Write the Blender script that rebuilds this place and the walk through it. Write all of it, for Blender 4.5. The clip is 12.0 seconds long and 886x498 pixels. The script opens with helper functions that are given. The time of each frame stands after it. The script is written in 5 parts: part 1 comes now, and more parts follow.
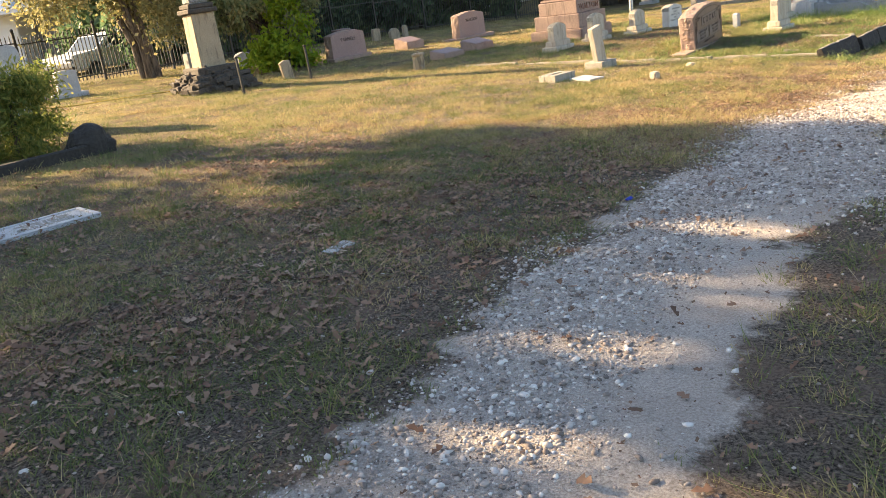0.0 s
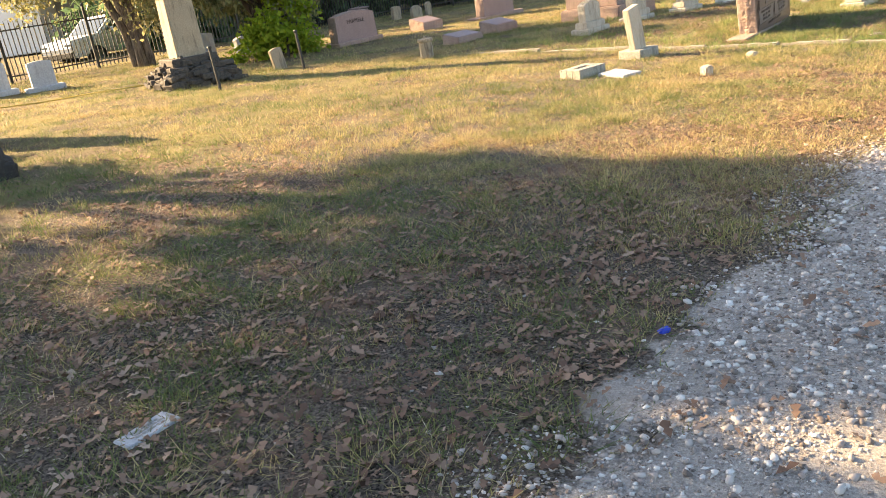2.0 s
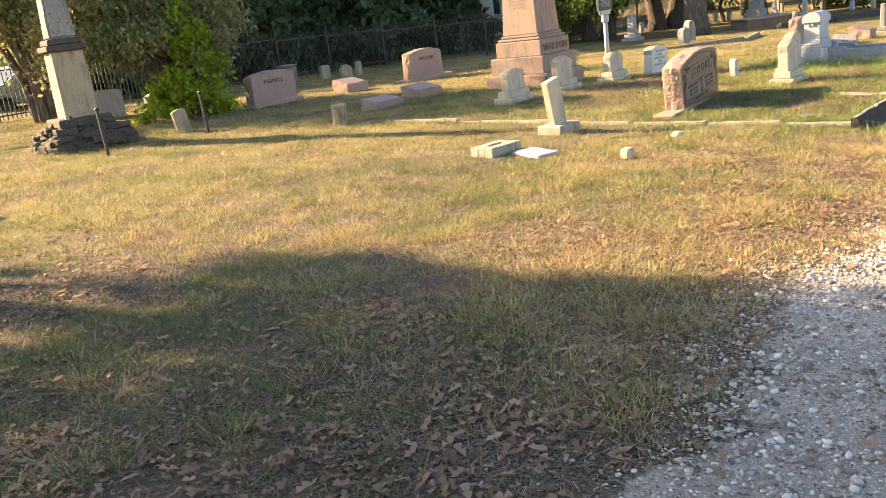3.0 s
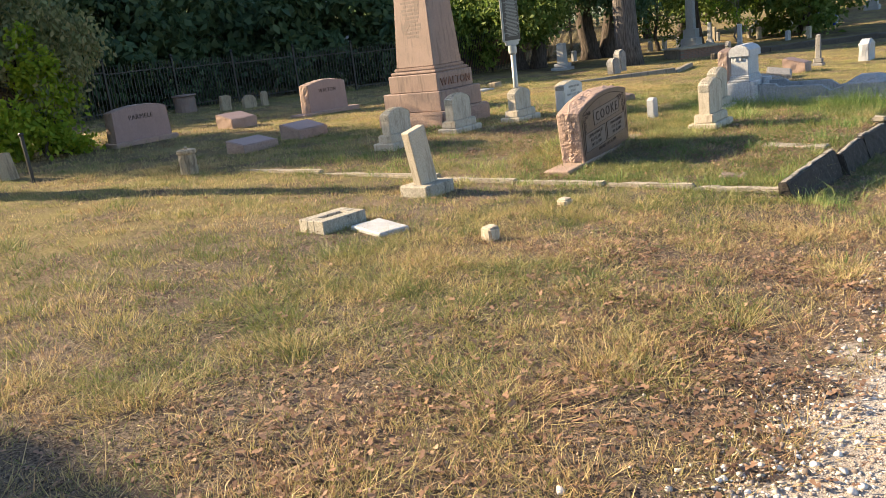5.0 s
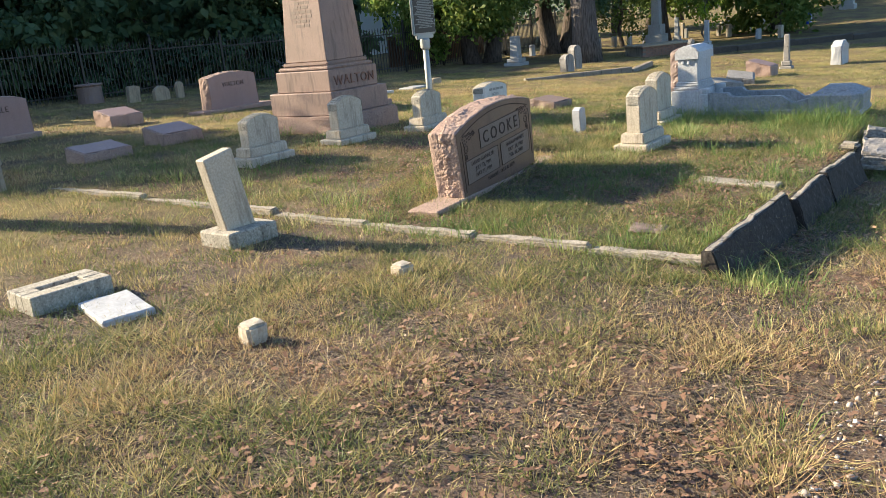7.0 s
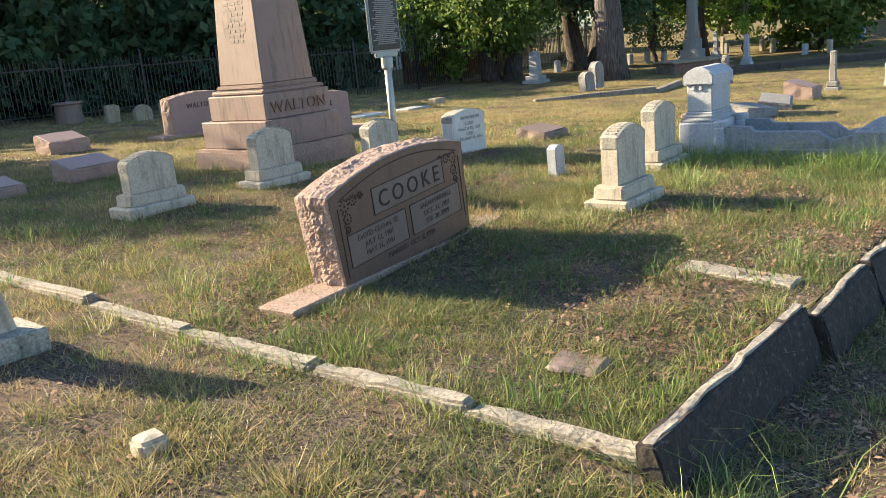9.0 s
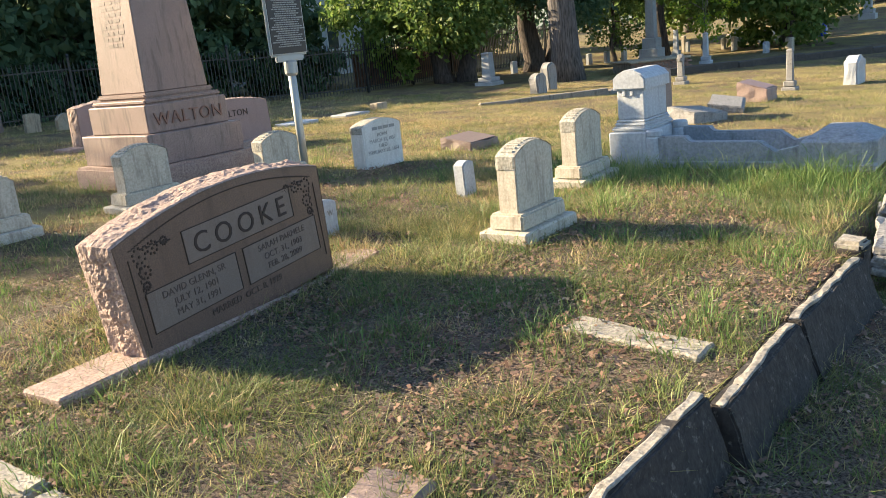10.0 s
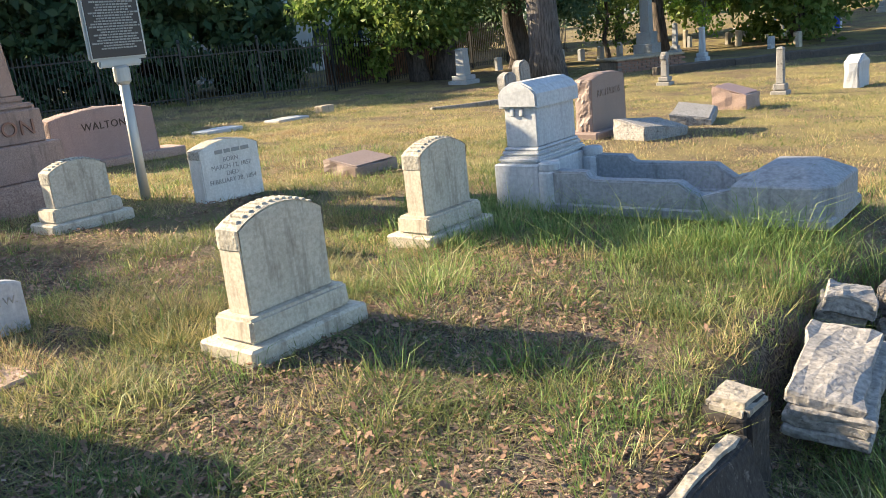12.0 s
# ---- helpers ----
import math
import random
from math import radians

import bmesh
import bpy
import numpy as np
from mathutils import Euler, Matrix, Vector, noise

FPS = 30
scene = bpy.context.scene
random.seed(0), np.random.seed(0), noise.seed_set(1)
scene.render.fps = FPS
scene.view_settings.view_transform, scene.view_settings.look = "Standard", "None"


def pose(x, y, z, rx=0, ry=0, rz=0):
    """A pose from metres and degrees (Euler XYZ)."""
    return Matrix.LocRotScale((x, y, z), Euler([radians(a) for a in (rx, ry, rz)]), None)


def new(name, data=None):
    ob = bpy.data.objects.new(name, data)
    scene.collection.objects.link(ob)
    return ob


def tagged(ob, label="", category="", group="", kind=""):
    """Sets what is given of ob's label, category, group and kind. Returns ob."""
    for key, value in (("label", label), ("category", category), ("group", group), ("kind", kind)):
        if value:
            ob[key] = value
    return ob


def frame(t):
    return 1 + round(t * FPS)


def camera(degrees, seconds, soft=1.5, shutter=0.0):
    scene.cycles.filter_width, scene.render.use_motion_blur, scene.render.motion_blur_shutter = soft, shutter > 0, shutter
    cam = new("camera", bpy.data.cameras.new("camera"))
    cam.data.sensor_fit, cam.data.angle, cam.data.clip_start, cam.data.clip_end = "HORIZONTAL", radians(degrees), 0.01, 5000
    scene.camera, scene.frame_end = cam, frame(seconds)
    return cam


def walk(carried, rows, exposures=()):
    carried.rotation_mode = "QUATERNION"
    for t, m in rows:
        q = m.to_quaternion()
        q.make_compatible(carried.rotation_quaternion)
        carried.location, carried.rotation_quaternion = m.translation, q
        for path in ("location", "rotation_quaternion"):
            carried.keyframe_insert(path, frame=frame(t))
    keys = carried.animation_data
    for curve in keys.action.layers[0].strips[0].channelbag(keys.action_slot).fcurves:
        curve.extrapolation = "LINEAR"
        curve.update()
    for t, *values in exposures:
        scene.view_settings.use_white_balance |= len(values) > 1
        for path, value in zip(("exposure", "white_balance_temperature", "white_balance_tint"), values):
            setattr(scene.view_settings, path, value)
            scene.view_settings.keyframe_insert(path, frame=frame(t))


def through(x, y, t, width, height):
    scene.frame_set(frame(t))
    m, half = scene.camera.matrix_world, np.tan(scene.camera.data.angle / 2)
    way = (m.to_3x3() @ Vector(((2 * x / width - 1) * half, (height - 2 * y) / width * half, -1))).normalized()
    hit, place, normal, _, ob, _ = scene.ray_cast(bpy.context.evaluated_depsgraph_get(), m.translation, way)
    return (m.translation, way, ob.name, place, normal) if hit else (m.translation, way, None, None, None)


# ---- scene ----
cam = camera(56.4, 12.0, 0.6)
METRES, EYE, TILT, LEAN, TURN = 15.2, 1.5, 0.0, 0.0, 42.4
ROWS = [
    (0.0, 0.0, 0.0, 0.0, -2.49, -17.56, 7.9),
    (0.5, 0.0029, 0.0456, 0.002, 2.01, -14.18, 10.41),
    (1.0, 0.0196, 0.0849, -0.0012, -0.18, -17.22, 9.4),
    (1.5, 0.0277, 0.1279, -0.0049, 1.04, -19.29, 8.99),
    (2.0, 0.0454, 0.1646, -0.0039, 0.43, -18.91, 8.84),
    (2.5, 0.061, 0.2015, -0.0062, -1.11, -17.63, 8.14),
    (3.0, 0.0804, 0.2411, -0.0023, -3.1, -15.75, 7.16),
    (3.5, 0.0993, 0.2746, -0.0044, -4.34, -14.77, 6.72),
    (5.5, 0.1874, 0.4201, -0.0073, -6.96, -14.79, 6.43),
    (6.0, 0.2104, 0.4571, -0.0115, -7.59, -15.09, 6.0),
    (6.5, 0.2374, 0.4929, -0.0103, -8.04, -15.23, 5.62),
    (7.0, 0.2604, 0.5248, -0.013, -7.69, -15.38, 5.25),
    (9.0, 0.3464, 0.6573, -0.0178, -4.51, -14.22, 5.21),
    (9.5, 0.3711, 0.692, -0.0215, -5.21, -14.22, 5.49),
    (10.0, 0.3984, 0.7233, -0.022, -6.36, -14.34, 5.7),
    (10.5, 0.4233, 0.7532, -0.0252, -7.19, -14.63, 5.76),
    (11.0, 0.4517, 0.7853, -0.023, -7.56, -14.73, 5.74),
    (11.5, 0.4798, 0.8095, -0.0248, -6.8, -14.71, 5.61),
    (12.0, 0.5043, 0.8424, -0.0267, -4.88, -14.71, 5.67),
]
# stops, white balance and tint as the clip's camera drifts
EXPOSURES = [(0.0, 2.28, 6800, 11), (0.5, 2.42, 6750, 10), (1.0, 2.44, 6900, 11), (2.0, 2.54, 7000, 11), (2.5, 2.42, 7100, 11), (3.0, 2.46, 7050, 11), (3.5, 2.3, 6900, 11), (5.5, 1.8, 5900, 8), (7.0, 1.77, 5550, 6), (9.0, 1.92, 5700, 5), (12.0, 2.13, 5750, 7)]
walk(cam, [(t, pose(0, 0, EYE, TILT, LEAN, TURN) @ pose(METRES * x, METRES * y, METRES * z, 90 + pitch, roll, yaw)) for t, x, y, z, yaw, pitch, roll in ROWS], EXPOSURES)

# ---- light ----
SUN_TO = Vector((0.957, 0.285, -0.462)).normalized()
world = bpy.data.worlds.new("sky")
scene.world = world
world.use_nodes = True
wn = world.node_tree
sky = wn.nodes.new("ShaderNodeTexSky")
sky.sky_type = "NISHITA"
sky.sun_disc = False
sky.sun_elevation = radians(25)
sky.sun_rotation = radians(253.4)
sky.air_density, sky.dust_density, sky.ozone_density = 1.0, 1.2, 1.0
wn.links.new(sky.outputs[0], wn.nodes["Background"].inputs[0])
wn.nodes["Background"].inputs[1].default_value = 0.072
sun = new("sun", bpy.data.lights.new("sun", "SUN"))
sun.data.energy, sun.data.angle, sun.data.color = 5.0, radians(0.6), (1.0, 0.745, 0.445)
sun.rotation_euler = SUN_TO.to_track_quat("-Z", "Y").to_euler()


# ---- materials ----
def material(name):
    m = bpy.data.materials.new(name)
    m.use_nodes = True
    t = m.node_tree
    return m, t, t.nodes["Principled BSDF"]


def node(t, kind, **values):
    n = t.nodes.new(kind)
    for k, v in values.items():
        if k in n.inputs:
            n.inputs[k].default_value = v
    return n


def ramp(t, source, stops):
    r = t.nodes.new("ShaderNodeValToRGB")
    e = r.color_ramp.elements
    while len(e) < len(stops):
        e.new(0.5)
    for el, (p, c) in zip(e, stops):
        el.position, el.color = p, (*c, 1) if len(c) == 3 else c
    t.links.new(source, r.inputs[0])
    return r.outputs[0]


def mixed(t, fac, a, b, blend="MIX"):
    n = t.nodes.new("ShaderNodeMix")
    n.data_type, n.blend_type = "RGBA", blend
    if isinstance(fac, (int, float)):
        n.inputs[0].default_value = fac
    else:
        t.links.new(fac, n.inputs[0])
    for sock, v in ((n.inputs[6], a), (n.inputs[7], b)):
        if isinstance(v, tuple):
            sock.default_value = (*v, 1)
        else:
            t.links.new(v, sock)
    return n.outputs[2]


def coords(t, scale=(1, 1, 1), space="Object"):
    c = t.nodes.new("ShaderNodeTexCoord")
    m = t.nodes.new("ShaderNodeMapping")
    m.inputs["Scale"].default_value = scale
    t.links.new(c.outputs[space], m.inputs[0])
    return m.outputs[0]


def noise_of(t, at, scale, detail=4.0, rough=0.55):
    n = node(t, "ShaderNodeTexNoise", Scale=scale, Detail=detail, Roughness=rough)
    t.links.new(at, n.inputs["Vector"])
    return n.outputs[0]


def bump(t, bsdf, height, strength=0.4, distance=0.01):
    b = node(t, "ShaderNodeBump", Strength=strength, Distance=distance)
    t.links.new(height, b.inputs["Height"])
    t.links.new(b.outputs[0], bsdf.inputs["Normal"])


def stone(name, light, dark, stain, grain=90.0, rough=0.8, relief=0.35, stains=0.5, spots=None):
    """Stone or concrete: fine grain, broad tone, streaked stains and lichen spots."""
    m, t, p = material(name)
    at = coords(t)
    fine = noise_of(t, at, grain, 3)
    broad = noise_of(t, at, 3.2, 5)
    col = mixed(t, ramp(t, fine, ((0.32, (0, 0, 0)), (0.68, (1, 1, 1)))), dark, light)
    col = mixed(t, ramp(t, broad, ((0.3, (0.25, 0.25, 0.25)), (0.72, (0, 0, 0)))), col, stain)
    streak = noise_of(t, coords(t, (9, 9, 1.3)), 1.6, 5, 0.65)
    col = mixed(t, ramp(t, streak, ((0.52, (0, 0, 0)), (0.74, (stains, stains, stains)))), col, stain)
    if spots:
        dots = noise_of(t, at, 22, 6, 0.7)
        col = mixed(t, ramp(t, dots, ((0.58, (0, 0, 0)), (0.66, (0.85, 0.85, 0.85)))), col, spots)
    t.links.new(col, p.inputs["Base Color"])
    p.inputs["Roughness"].default_value = rough
    both = t.nodes.new("ShaderNodeMath")
    both.operation = "MULTIPLY_ADD"
    both.inputs[1].default_value = 0.5
    t.links.new(noise_of(t, at, 28, 6, 0.7), both.inputs[0])
    t.links.new(fine, both.inputs[2])
    bump(t, p, both.outputs[0], relief, 0.006)
    return m


MARBLE = stone("weathered white marble", (0.60, 0.535, 0.43), (0.43, 0.375, 0.295), (0.17, 0.128, 0.09), 60, 0.75, 0.4, 0.85)
MARBLE_TOP = stone("lichen-dark marble", (0.48, 0.45, 0.38), (0.24, 0.215, 0.175), (0.11, 0.10, 0.08), 60, 0.85, 0.5, 0.8, (0.05, 0.045, 0.04))
STAINED = stone("grey weathered marble", (0.33, 0.34, 0.36), (0.21, 0.22, 0.24), (0.10, 0.10, 0.105), 40, 0.7, 0.4, 0.8)
PALE = stone("pale marble", (0.74, 0.71, 0.66), (0.60, 0.57, 0.52), (0.30, 0.27, 0.22), 60, 0.7, 0.3, 0.4)
WHITE = stone("clean white marble", (0.50, 0.51, 0.53), (0.37, 0.38, 0.405), (0.20, 0.20, 0.21), 40, 0.6, 0.25, 0.5)
PINK = stone("pink granite", (0.36, 0.255, 0.215), (0.17, 0.112, 0.094), (0.085, 0.058, 0.048), 130, 0.62, 0.35, 0.85)
BROWN_FACE = stone("polished brown granite", (0.19, 0.118, 0.088), (0.105, 0.062, 0.046), (0.065, 0.04, 0.03), 140, 0.45, 0.15, 0.6)
PINK_PANEL = stone("light steeled granite", (0.225, 0.168, 0.14), (0.15, 0.108, 0.088), (0.10, 0.07, 0.056), 150, 0.6, 0.2, 0.5)
PINK_ROUGH = stone("rock-faced pink granite", (0.46, 0.34, 0.28), (0.24, 0.16, 0.13), (0.16, 0.11, 0.09), 70, 0.9, 0.9, 0.5)
ROSE = stone("rose granite", (0.36, 0.255, 0.235), (0.22, 0.15, 0.14), (0.17, 0.115, 0.10), 120, 0.6, 0.2, 0.35)
BROWNSTONE = stone("dark rose granite", (0.29, 0.215, 0.185), (0.17, 0.122, 0.104), (0.16, 0.11, 0.09), 110, 0.6, 0.3, 0.4)
GREY = stone("grey granite", (0.46, 0.46, 0.45), (0.28, 0.28, 0.28), (0.18, 0.17, 0.16), 120, 0.75, 0.3, 0.45)
GREY_ROCK = stone("rock-faced grey granite", (0.40, 0.38, 0.36), (0.18, 0.17, 0.16), (0.07, 0.065, 0.06), 60, 0.9, 0.9, 0.6, (0.05, 0.045, 0.04))
DARK_ROCK = stone("dark broken stone", (0.27, 0.25, 0.23), (0.11, 0.10, 0.095), (0.05, 0.046, 0.042), 50, 0.95, 1.0, 0.8, (0.04, 0.036, 0.033))
PITTED = stone("pitted pale limestone", (0.38, 0.355, 0.33), (0.17, 0.16, 0.15), (0.13, 0.12, 0.112), 40, 0.95, 1.0, 0.5, (0.085, 0.08, 0.076))
CONCRETE = stone("old concrete", (0.36, 0.32, 0.26), (0.18, 0.155, 0.125), (0.045, 0.04, 0.035), 60, 0.92, 0.9, 1.0, (0.08, 0.075, 0.065))
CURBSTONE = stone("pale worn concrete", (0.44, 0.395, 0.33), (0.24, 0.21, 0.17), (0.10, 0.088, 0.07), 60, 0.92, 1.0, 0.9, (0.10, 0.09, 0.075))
# black stains, and a base darkened for the face turned from the sun
WALLSTONE = stone("black-stained concrete darkened for shade", (0.055, 0.045, 0.039), (0.023, 0.019, 0.017), (0.011, 0.010, 0.009), 40, 0.92, 1.0, 1.0, (0.15, 0.13, 0.112))
LIMESTONE = stone("cream limestone", (0.46, 0.38, 0.27), (0.32, 0.26, 0.18), (0.10, 0.075, 0.055), 50, 0.9, 0.7, 1.0)
SLATY = stone("stacked dark fieldstone", (0.085, 0.072, 0.06), (0.035, 0.031, 0.028), (0.13, 0.10, 0.072), 30, 0.9, 1.0, 0.6)
# dark stone taken near black: the shade over the hedge plot is in it
SHADED_STONE = stone("dark weathered stone darkened for shade", (0.042, 0.037, 0.033), (0.018, 0.016, 0.015), (0.065, 0.055, 0.045), 30, 0.9, 0.9, 0.4)
BRICK = stone("old brick", (0.36, 0.21, 0.15), (0.24, 0.13, 0.09), (0.16, 0.11, 0.08), 40, 0.9, 0.6, 0.5)


def plain(name, col, rough=0.5, metal=0.0, vary=0.25, scale=8.0):
    m, t, p = material(name)
    n = noise_of(t, coords(t), scale, 5, 0.6)
    low = tuple(c * (1 - vary) for c in col)
    t.links.new(mixed(t, n, low, col), p.inputs["Base Color"])
    p.inputs["Roughness"].default_value, p.inputs["Metallic"].default_value = rough, metal
    bump(t, p, noise_of(t, coords(t), scale * 9, 3), 0.15, 0.003)
    return m


IRON = plain("black painted iron", (0.012, 0.012, 0.013), 0.45, 0.0, 0.4)
ALUMINIUM = plain("grey painted metal", (0.42, 0.43, 0.42), 0.5, 0.2, 0.2)
PLAQUE = plain("dark plaque face", (0.035, 0.03, 0.03), 0.45, 0.2, 0.3)
LETTER = plain("silver lettering", (0.26, 0.26, 0.25), 0.5, 0.2, 0.1)
CUT = plain("shadowed cut lettering", (0.06, 0.04, 0.032), 0.9, 0.0, 0.3, 40)
CUT_SOFT = plain("shallow cut lettering", (0.11, 0.08, 0.066), 0.9, 0.0, 0.3, 40)
CUT_RED = plain("red-brown raised lettering", (0.25, 0.135, 0.10), 0.8, 0.0, 0.3, 40)
CUT_GREY = plain("grey cut lettering", (0.34, 0.325, 0.30), 0.9, 0.0, 0.3, 40)
CARPAINT = plain("white car paint", (0.70, 0.71, 0.73), 0.25, 0.0, 0.05)
RUBBER = plain("black rubber", (0.02, 0.02, 0.02), 0.85)
RIM = plain("grey alloy", (0.35, 0.35, 0.36), 0.35, 0.8)
WALLPAINT = plain("white render", (0.60, 0.64, 0.70), 0.8, 0.0, 0.06, 1.0)
WALLGREY = plain("grey cladding", (0.15, 0.165, 0.19), 0.8, 0.0, 0.1, 1.0)
SIDING = plain("pale painted siding", (0.55, 0.58, 0.62), 0.75, 0.0, 0.12, 2.0)
BLUECAP = plain("blue plastic", (0.01, 0.04, 0.45), 0.35, 0.0, 0.1)
HOSE = plain("faded yellow hose", (0.48, 0.36, 0.07), 0.5, 0.0, 0.2)
WOODFENCE = plain("red-brown boards", (0.13, 0.07, 0.05), 0.85, 0.0, 0.4, 3)
m_glass, t_glass, p_glass = material("dark window glass")
p_glass.inputs["Base Color"].default_value = (0.03, 0.05, 0.06, 1)
p_glass.inputs["Roughness"].default_value = 0.06
GLASS = m_glass


def bark(name, light, dark):
    m, t, p = material(name)
    ridge = noise_of(t, coords(t, (14, 14, 1.6)), 1.7, 6, 0.65)
    t.links.new(ramp(t, ridge, ((0.35, dark), (0.62, light))), p.inputs["Base Color"])
    p.inputs["Roughness"].default_value = 0.95
    bump(t, p, ridge, 1.0, 0.05)
    return m


BARK = bark("grey-brown bark", (0.22, 0.18, 0.15), (0.05, 0.04, 0.035))
BARK_GREY = bark("furrowed grey bark", (0.15, 0.13, 0.12), (0.03, 0.026, 0.024))
BARK_DARK = bark("dark bark", (0.11, 0.085, 0.07), (0.025, 0.02, 0.018))


def leafy(name, stops, through=0.35, rough=0.55):
    """Leaf or blade: colour from each island's own number and a broad drift."""
    m, t, p = material(name)
    g = t.nodes.new("ShaderNodeNewGeometry")
    drift = noise_of(t, coords(t), 0.55, 4, 0.6)
    add = t.nodes.new("ShaderNodeMath")
    add.operation = "MULTIPLY_ADD"
    add.inputs[1].default_value = 1.1
    t.links.new(drift, add.inputs[0])
    t.links.new(g.outputs["Random Per Island"], add.inputs[2])
    half = t.nodes.new("ShaderNodeMath")
    half.operation = "MULTIPLY_ADD"
    half.inputs[1].default_value, half.inputs[2].default_value = 0.62, -0.15
    t.links.new(add.outputs[0], half.inputs[0])
    col = ramp(t, half.outputs[0], stops)
    t.links.new(col, p.inputs["Base Color"])
    p.inputs["Roughness"].default_value = rough
    p.inputs["Specular IOR Level"].default_value = 0.25
    tr = t.nodes.new("ShaderNodeBsdfTranslucent")
    t.links.new(col, tr.inputs[0])
    mx = t.nodes.new("ShaderNodeMixShader")
    mx.inputs[0].default_value = through
    out = t.nodes["Material Output"]
    t.links.new(p.outputs[0], mx.inputs[1])
    t.links.new(tr.outputs[0], mx.inputs[2])
    t.links.new(mx.outputs[0], out.inputs[0])
    return m


def grassy(name, stops, through=0.3):
    """Blades coloured by the tone of their tuft and, a little, each by itself."""
    m = leafy(name, stops, through)
    t = m.node_tree
    tone = t.nodes.new("ShaderNodeAttribute")
    tone.attribute_name = "tone"
    own = t.nodes.new("ShaderNodeNewGeometry")
    sum_ = t.nodes.new("ShaderNodeMath")
    sum_.operation = "MULTIPLY_ADD"
    sum_.inputs[1].default_value = 0.35
    t.links.new(own.outputs["Random Per Island"], sum_.inputs[0])
    t.links.new(tone.outputs["Fac"], sum_.inputs[2])
    for n in t.nodes:
        if n.bl_idname == "ShaderNodeValToRGB":
            t.links.new(sum_.outputs[0], n.inputs[0])
    return m


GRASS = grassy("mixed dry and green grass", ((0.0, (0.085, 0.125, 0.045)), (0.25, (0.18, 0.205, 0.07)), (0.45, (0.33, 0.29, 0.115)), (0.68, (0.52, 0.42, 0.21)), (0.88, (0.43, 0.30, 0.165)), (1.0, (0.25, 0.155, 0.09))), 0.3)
STRAW = grassy("bleached straw", ((0.0, (0.28, 0.21, 0.13)), (0.5, (0.46, 0.38, 0.25)), (1.0, (0.62, 0.54, 0.40))), 0.2)
GRASS_GREEN = grassy("lush green grass", ((0.0, (0.07, 0.135, 0.04)), (0.35, (0.19, 0.27, 0.075)), (0.65, (0.38, 0.41, 0.15)), (1.0, (0.56, 0.49, 0.28))), 0.35)
LITTER = leafy("dead oak leaves", ((0.0, (0.075, 0.045, 0.032)), (0.4, (0.19, 0.112, 0.075)), (0.8, (0.33, 0.215, 0.148)), (1.0, (0.52, 0.42, 0.33))), 0.15, 0.7)
CRUMB = leafy("crumbled dead leaves", ((0.0, (0.07, 0.046, 0.034)), (0.45, (0.22, 0.145, 0.102)), (0.82, (0.39, 0.295, 0.225)), (1.0, (0.60, 0.53, 0.45))), 0.1, 0.8)
LEAF_DARK = leafy("dark evergreen leaves", ((0.0, (0.045, 0.09, 0.055)), (0.5, (0.10, 0.165, 0.085)), (1.0, (0.20, 0.25, 0.115))), 0.48)
LEAF_OAK = leafy("oak leaves", ((0.0, (0.04, 0.08, 0.02)), (0.5, (0.11, 0.17, 0.035)), (1.0, (0.26, 0.30, 0.08))), 0.4)
# brighter copy of the oak leaves, with sunlight put into the colour
LEAF_SUN = leafy("oak leaves brightened as sunlit", ((0.0, (0.06, 0.12, 0.025)), (0.5, (0.17, 0.25, 0.05)), (1.0, (0.36, 0.40, 0.11))), 0.45)
LEAF_HEDGE = leafy("yellowing hedge leaves", ((0.0, (0.06, 0.10, 0.025)), (0.5, (0.17, 0.21, 0.05)), (1.0, (0.44, 0.38, 0.10))), 0.45)
LEAF_BRIGHT = leafy("bright yellow-green leaves", ((0.0, (0.12, 0.22, 0.02)), (0.5, (0.26, 0.36, 0.03)), (1.0, (0.44, 0.46, 0.05))), 0.5)
LEAF_OLIVE = leafy("olive cedar sprays", ((0.0, (0.10, 0.135, 0.06)), (0.5, (0.21, 0.23, 0.10)), (1.0, (0.38, 0.31, 0.165))), 0.4)
LEAF_MYRTLE = leafy("grey-green small leaves", ((0.0, (0.12, 0.13, 0.06)), (0.5, (0.26, 0.25, 0.11)), (1.0, (0.48, 0.40, 0.21))), 0.45)

m_peb, t_peb, p_peb = material("pale limestone gravel")
g_peb = t_peb.nodes.new("ShaderNodeNewGeometry")
t_peb.links.new(ramp(t_peb, g_peb.outputs["Random Per Island"], ((0.0, (0.13, 0.105, 0.09)), (0.3, (0.30, 0.25, 0.22)), (0.7, (0.48, 0.43, 0.39)), (1.0, (0.68, 0.65, 0.62)))), p_peb.inputs["Base Color"])
p_peb.inputs["Roughness"].default_value = 0.85
PEBBLE = m_peb

# soil, thatch and the gravel lane, told apart by the ground's own lane mask
m_ground, t_ground, p_ground = material("dry turf and gravel lane")
at = coords(t_ground)
thatch = mixed(t_ground, ramp(t_ground, noise_of(t_ground, at, 45, 6, 0.75), ((0.42, (0, 0, 0)), (0.6, (1, 1, 1)))), (0.045, 0.034, 0.026), (0.25, 0.195, 0.13))
thatch = mixed(t_ground, ramp(t_ground, noise_of(t_ground, at, 0.9, 6, 0.6), ((0.4, (0, 0, 0)), (0.62, (0.75, 0.75, 0.75)))), thatch, (0.25, 0.215, 0.085))
soil = mixed(t_ground, ramp(t_ground, noise_of(t_ground, at, 60, 6, 0.8), ((0.40, (0, 0, 0)), (0.62, (1, 1, 1)))), (0.032, 0.026, 0.021), (0.27, 0.22, 0.178))
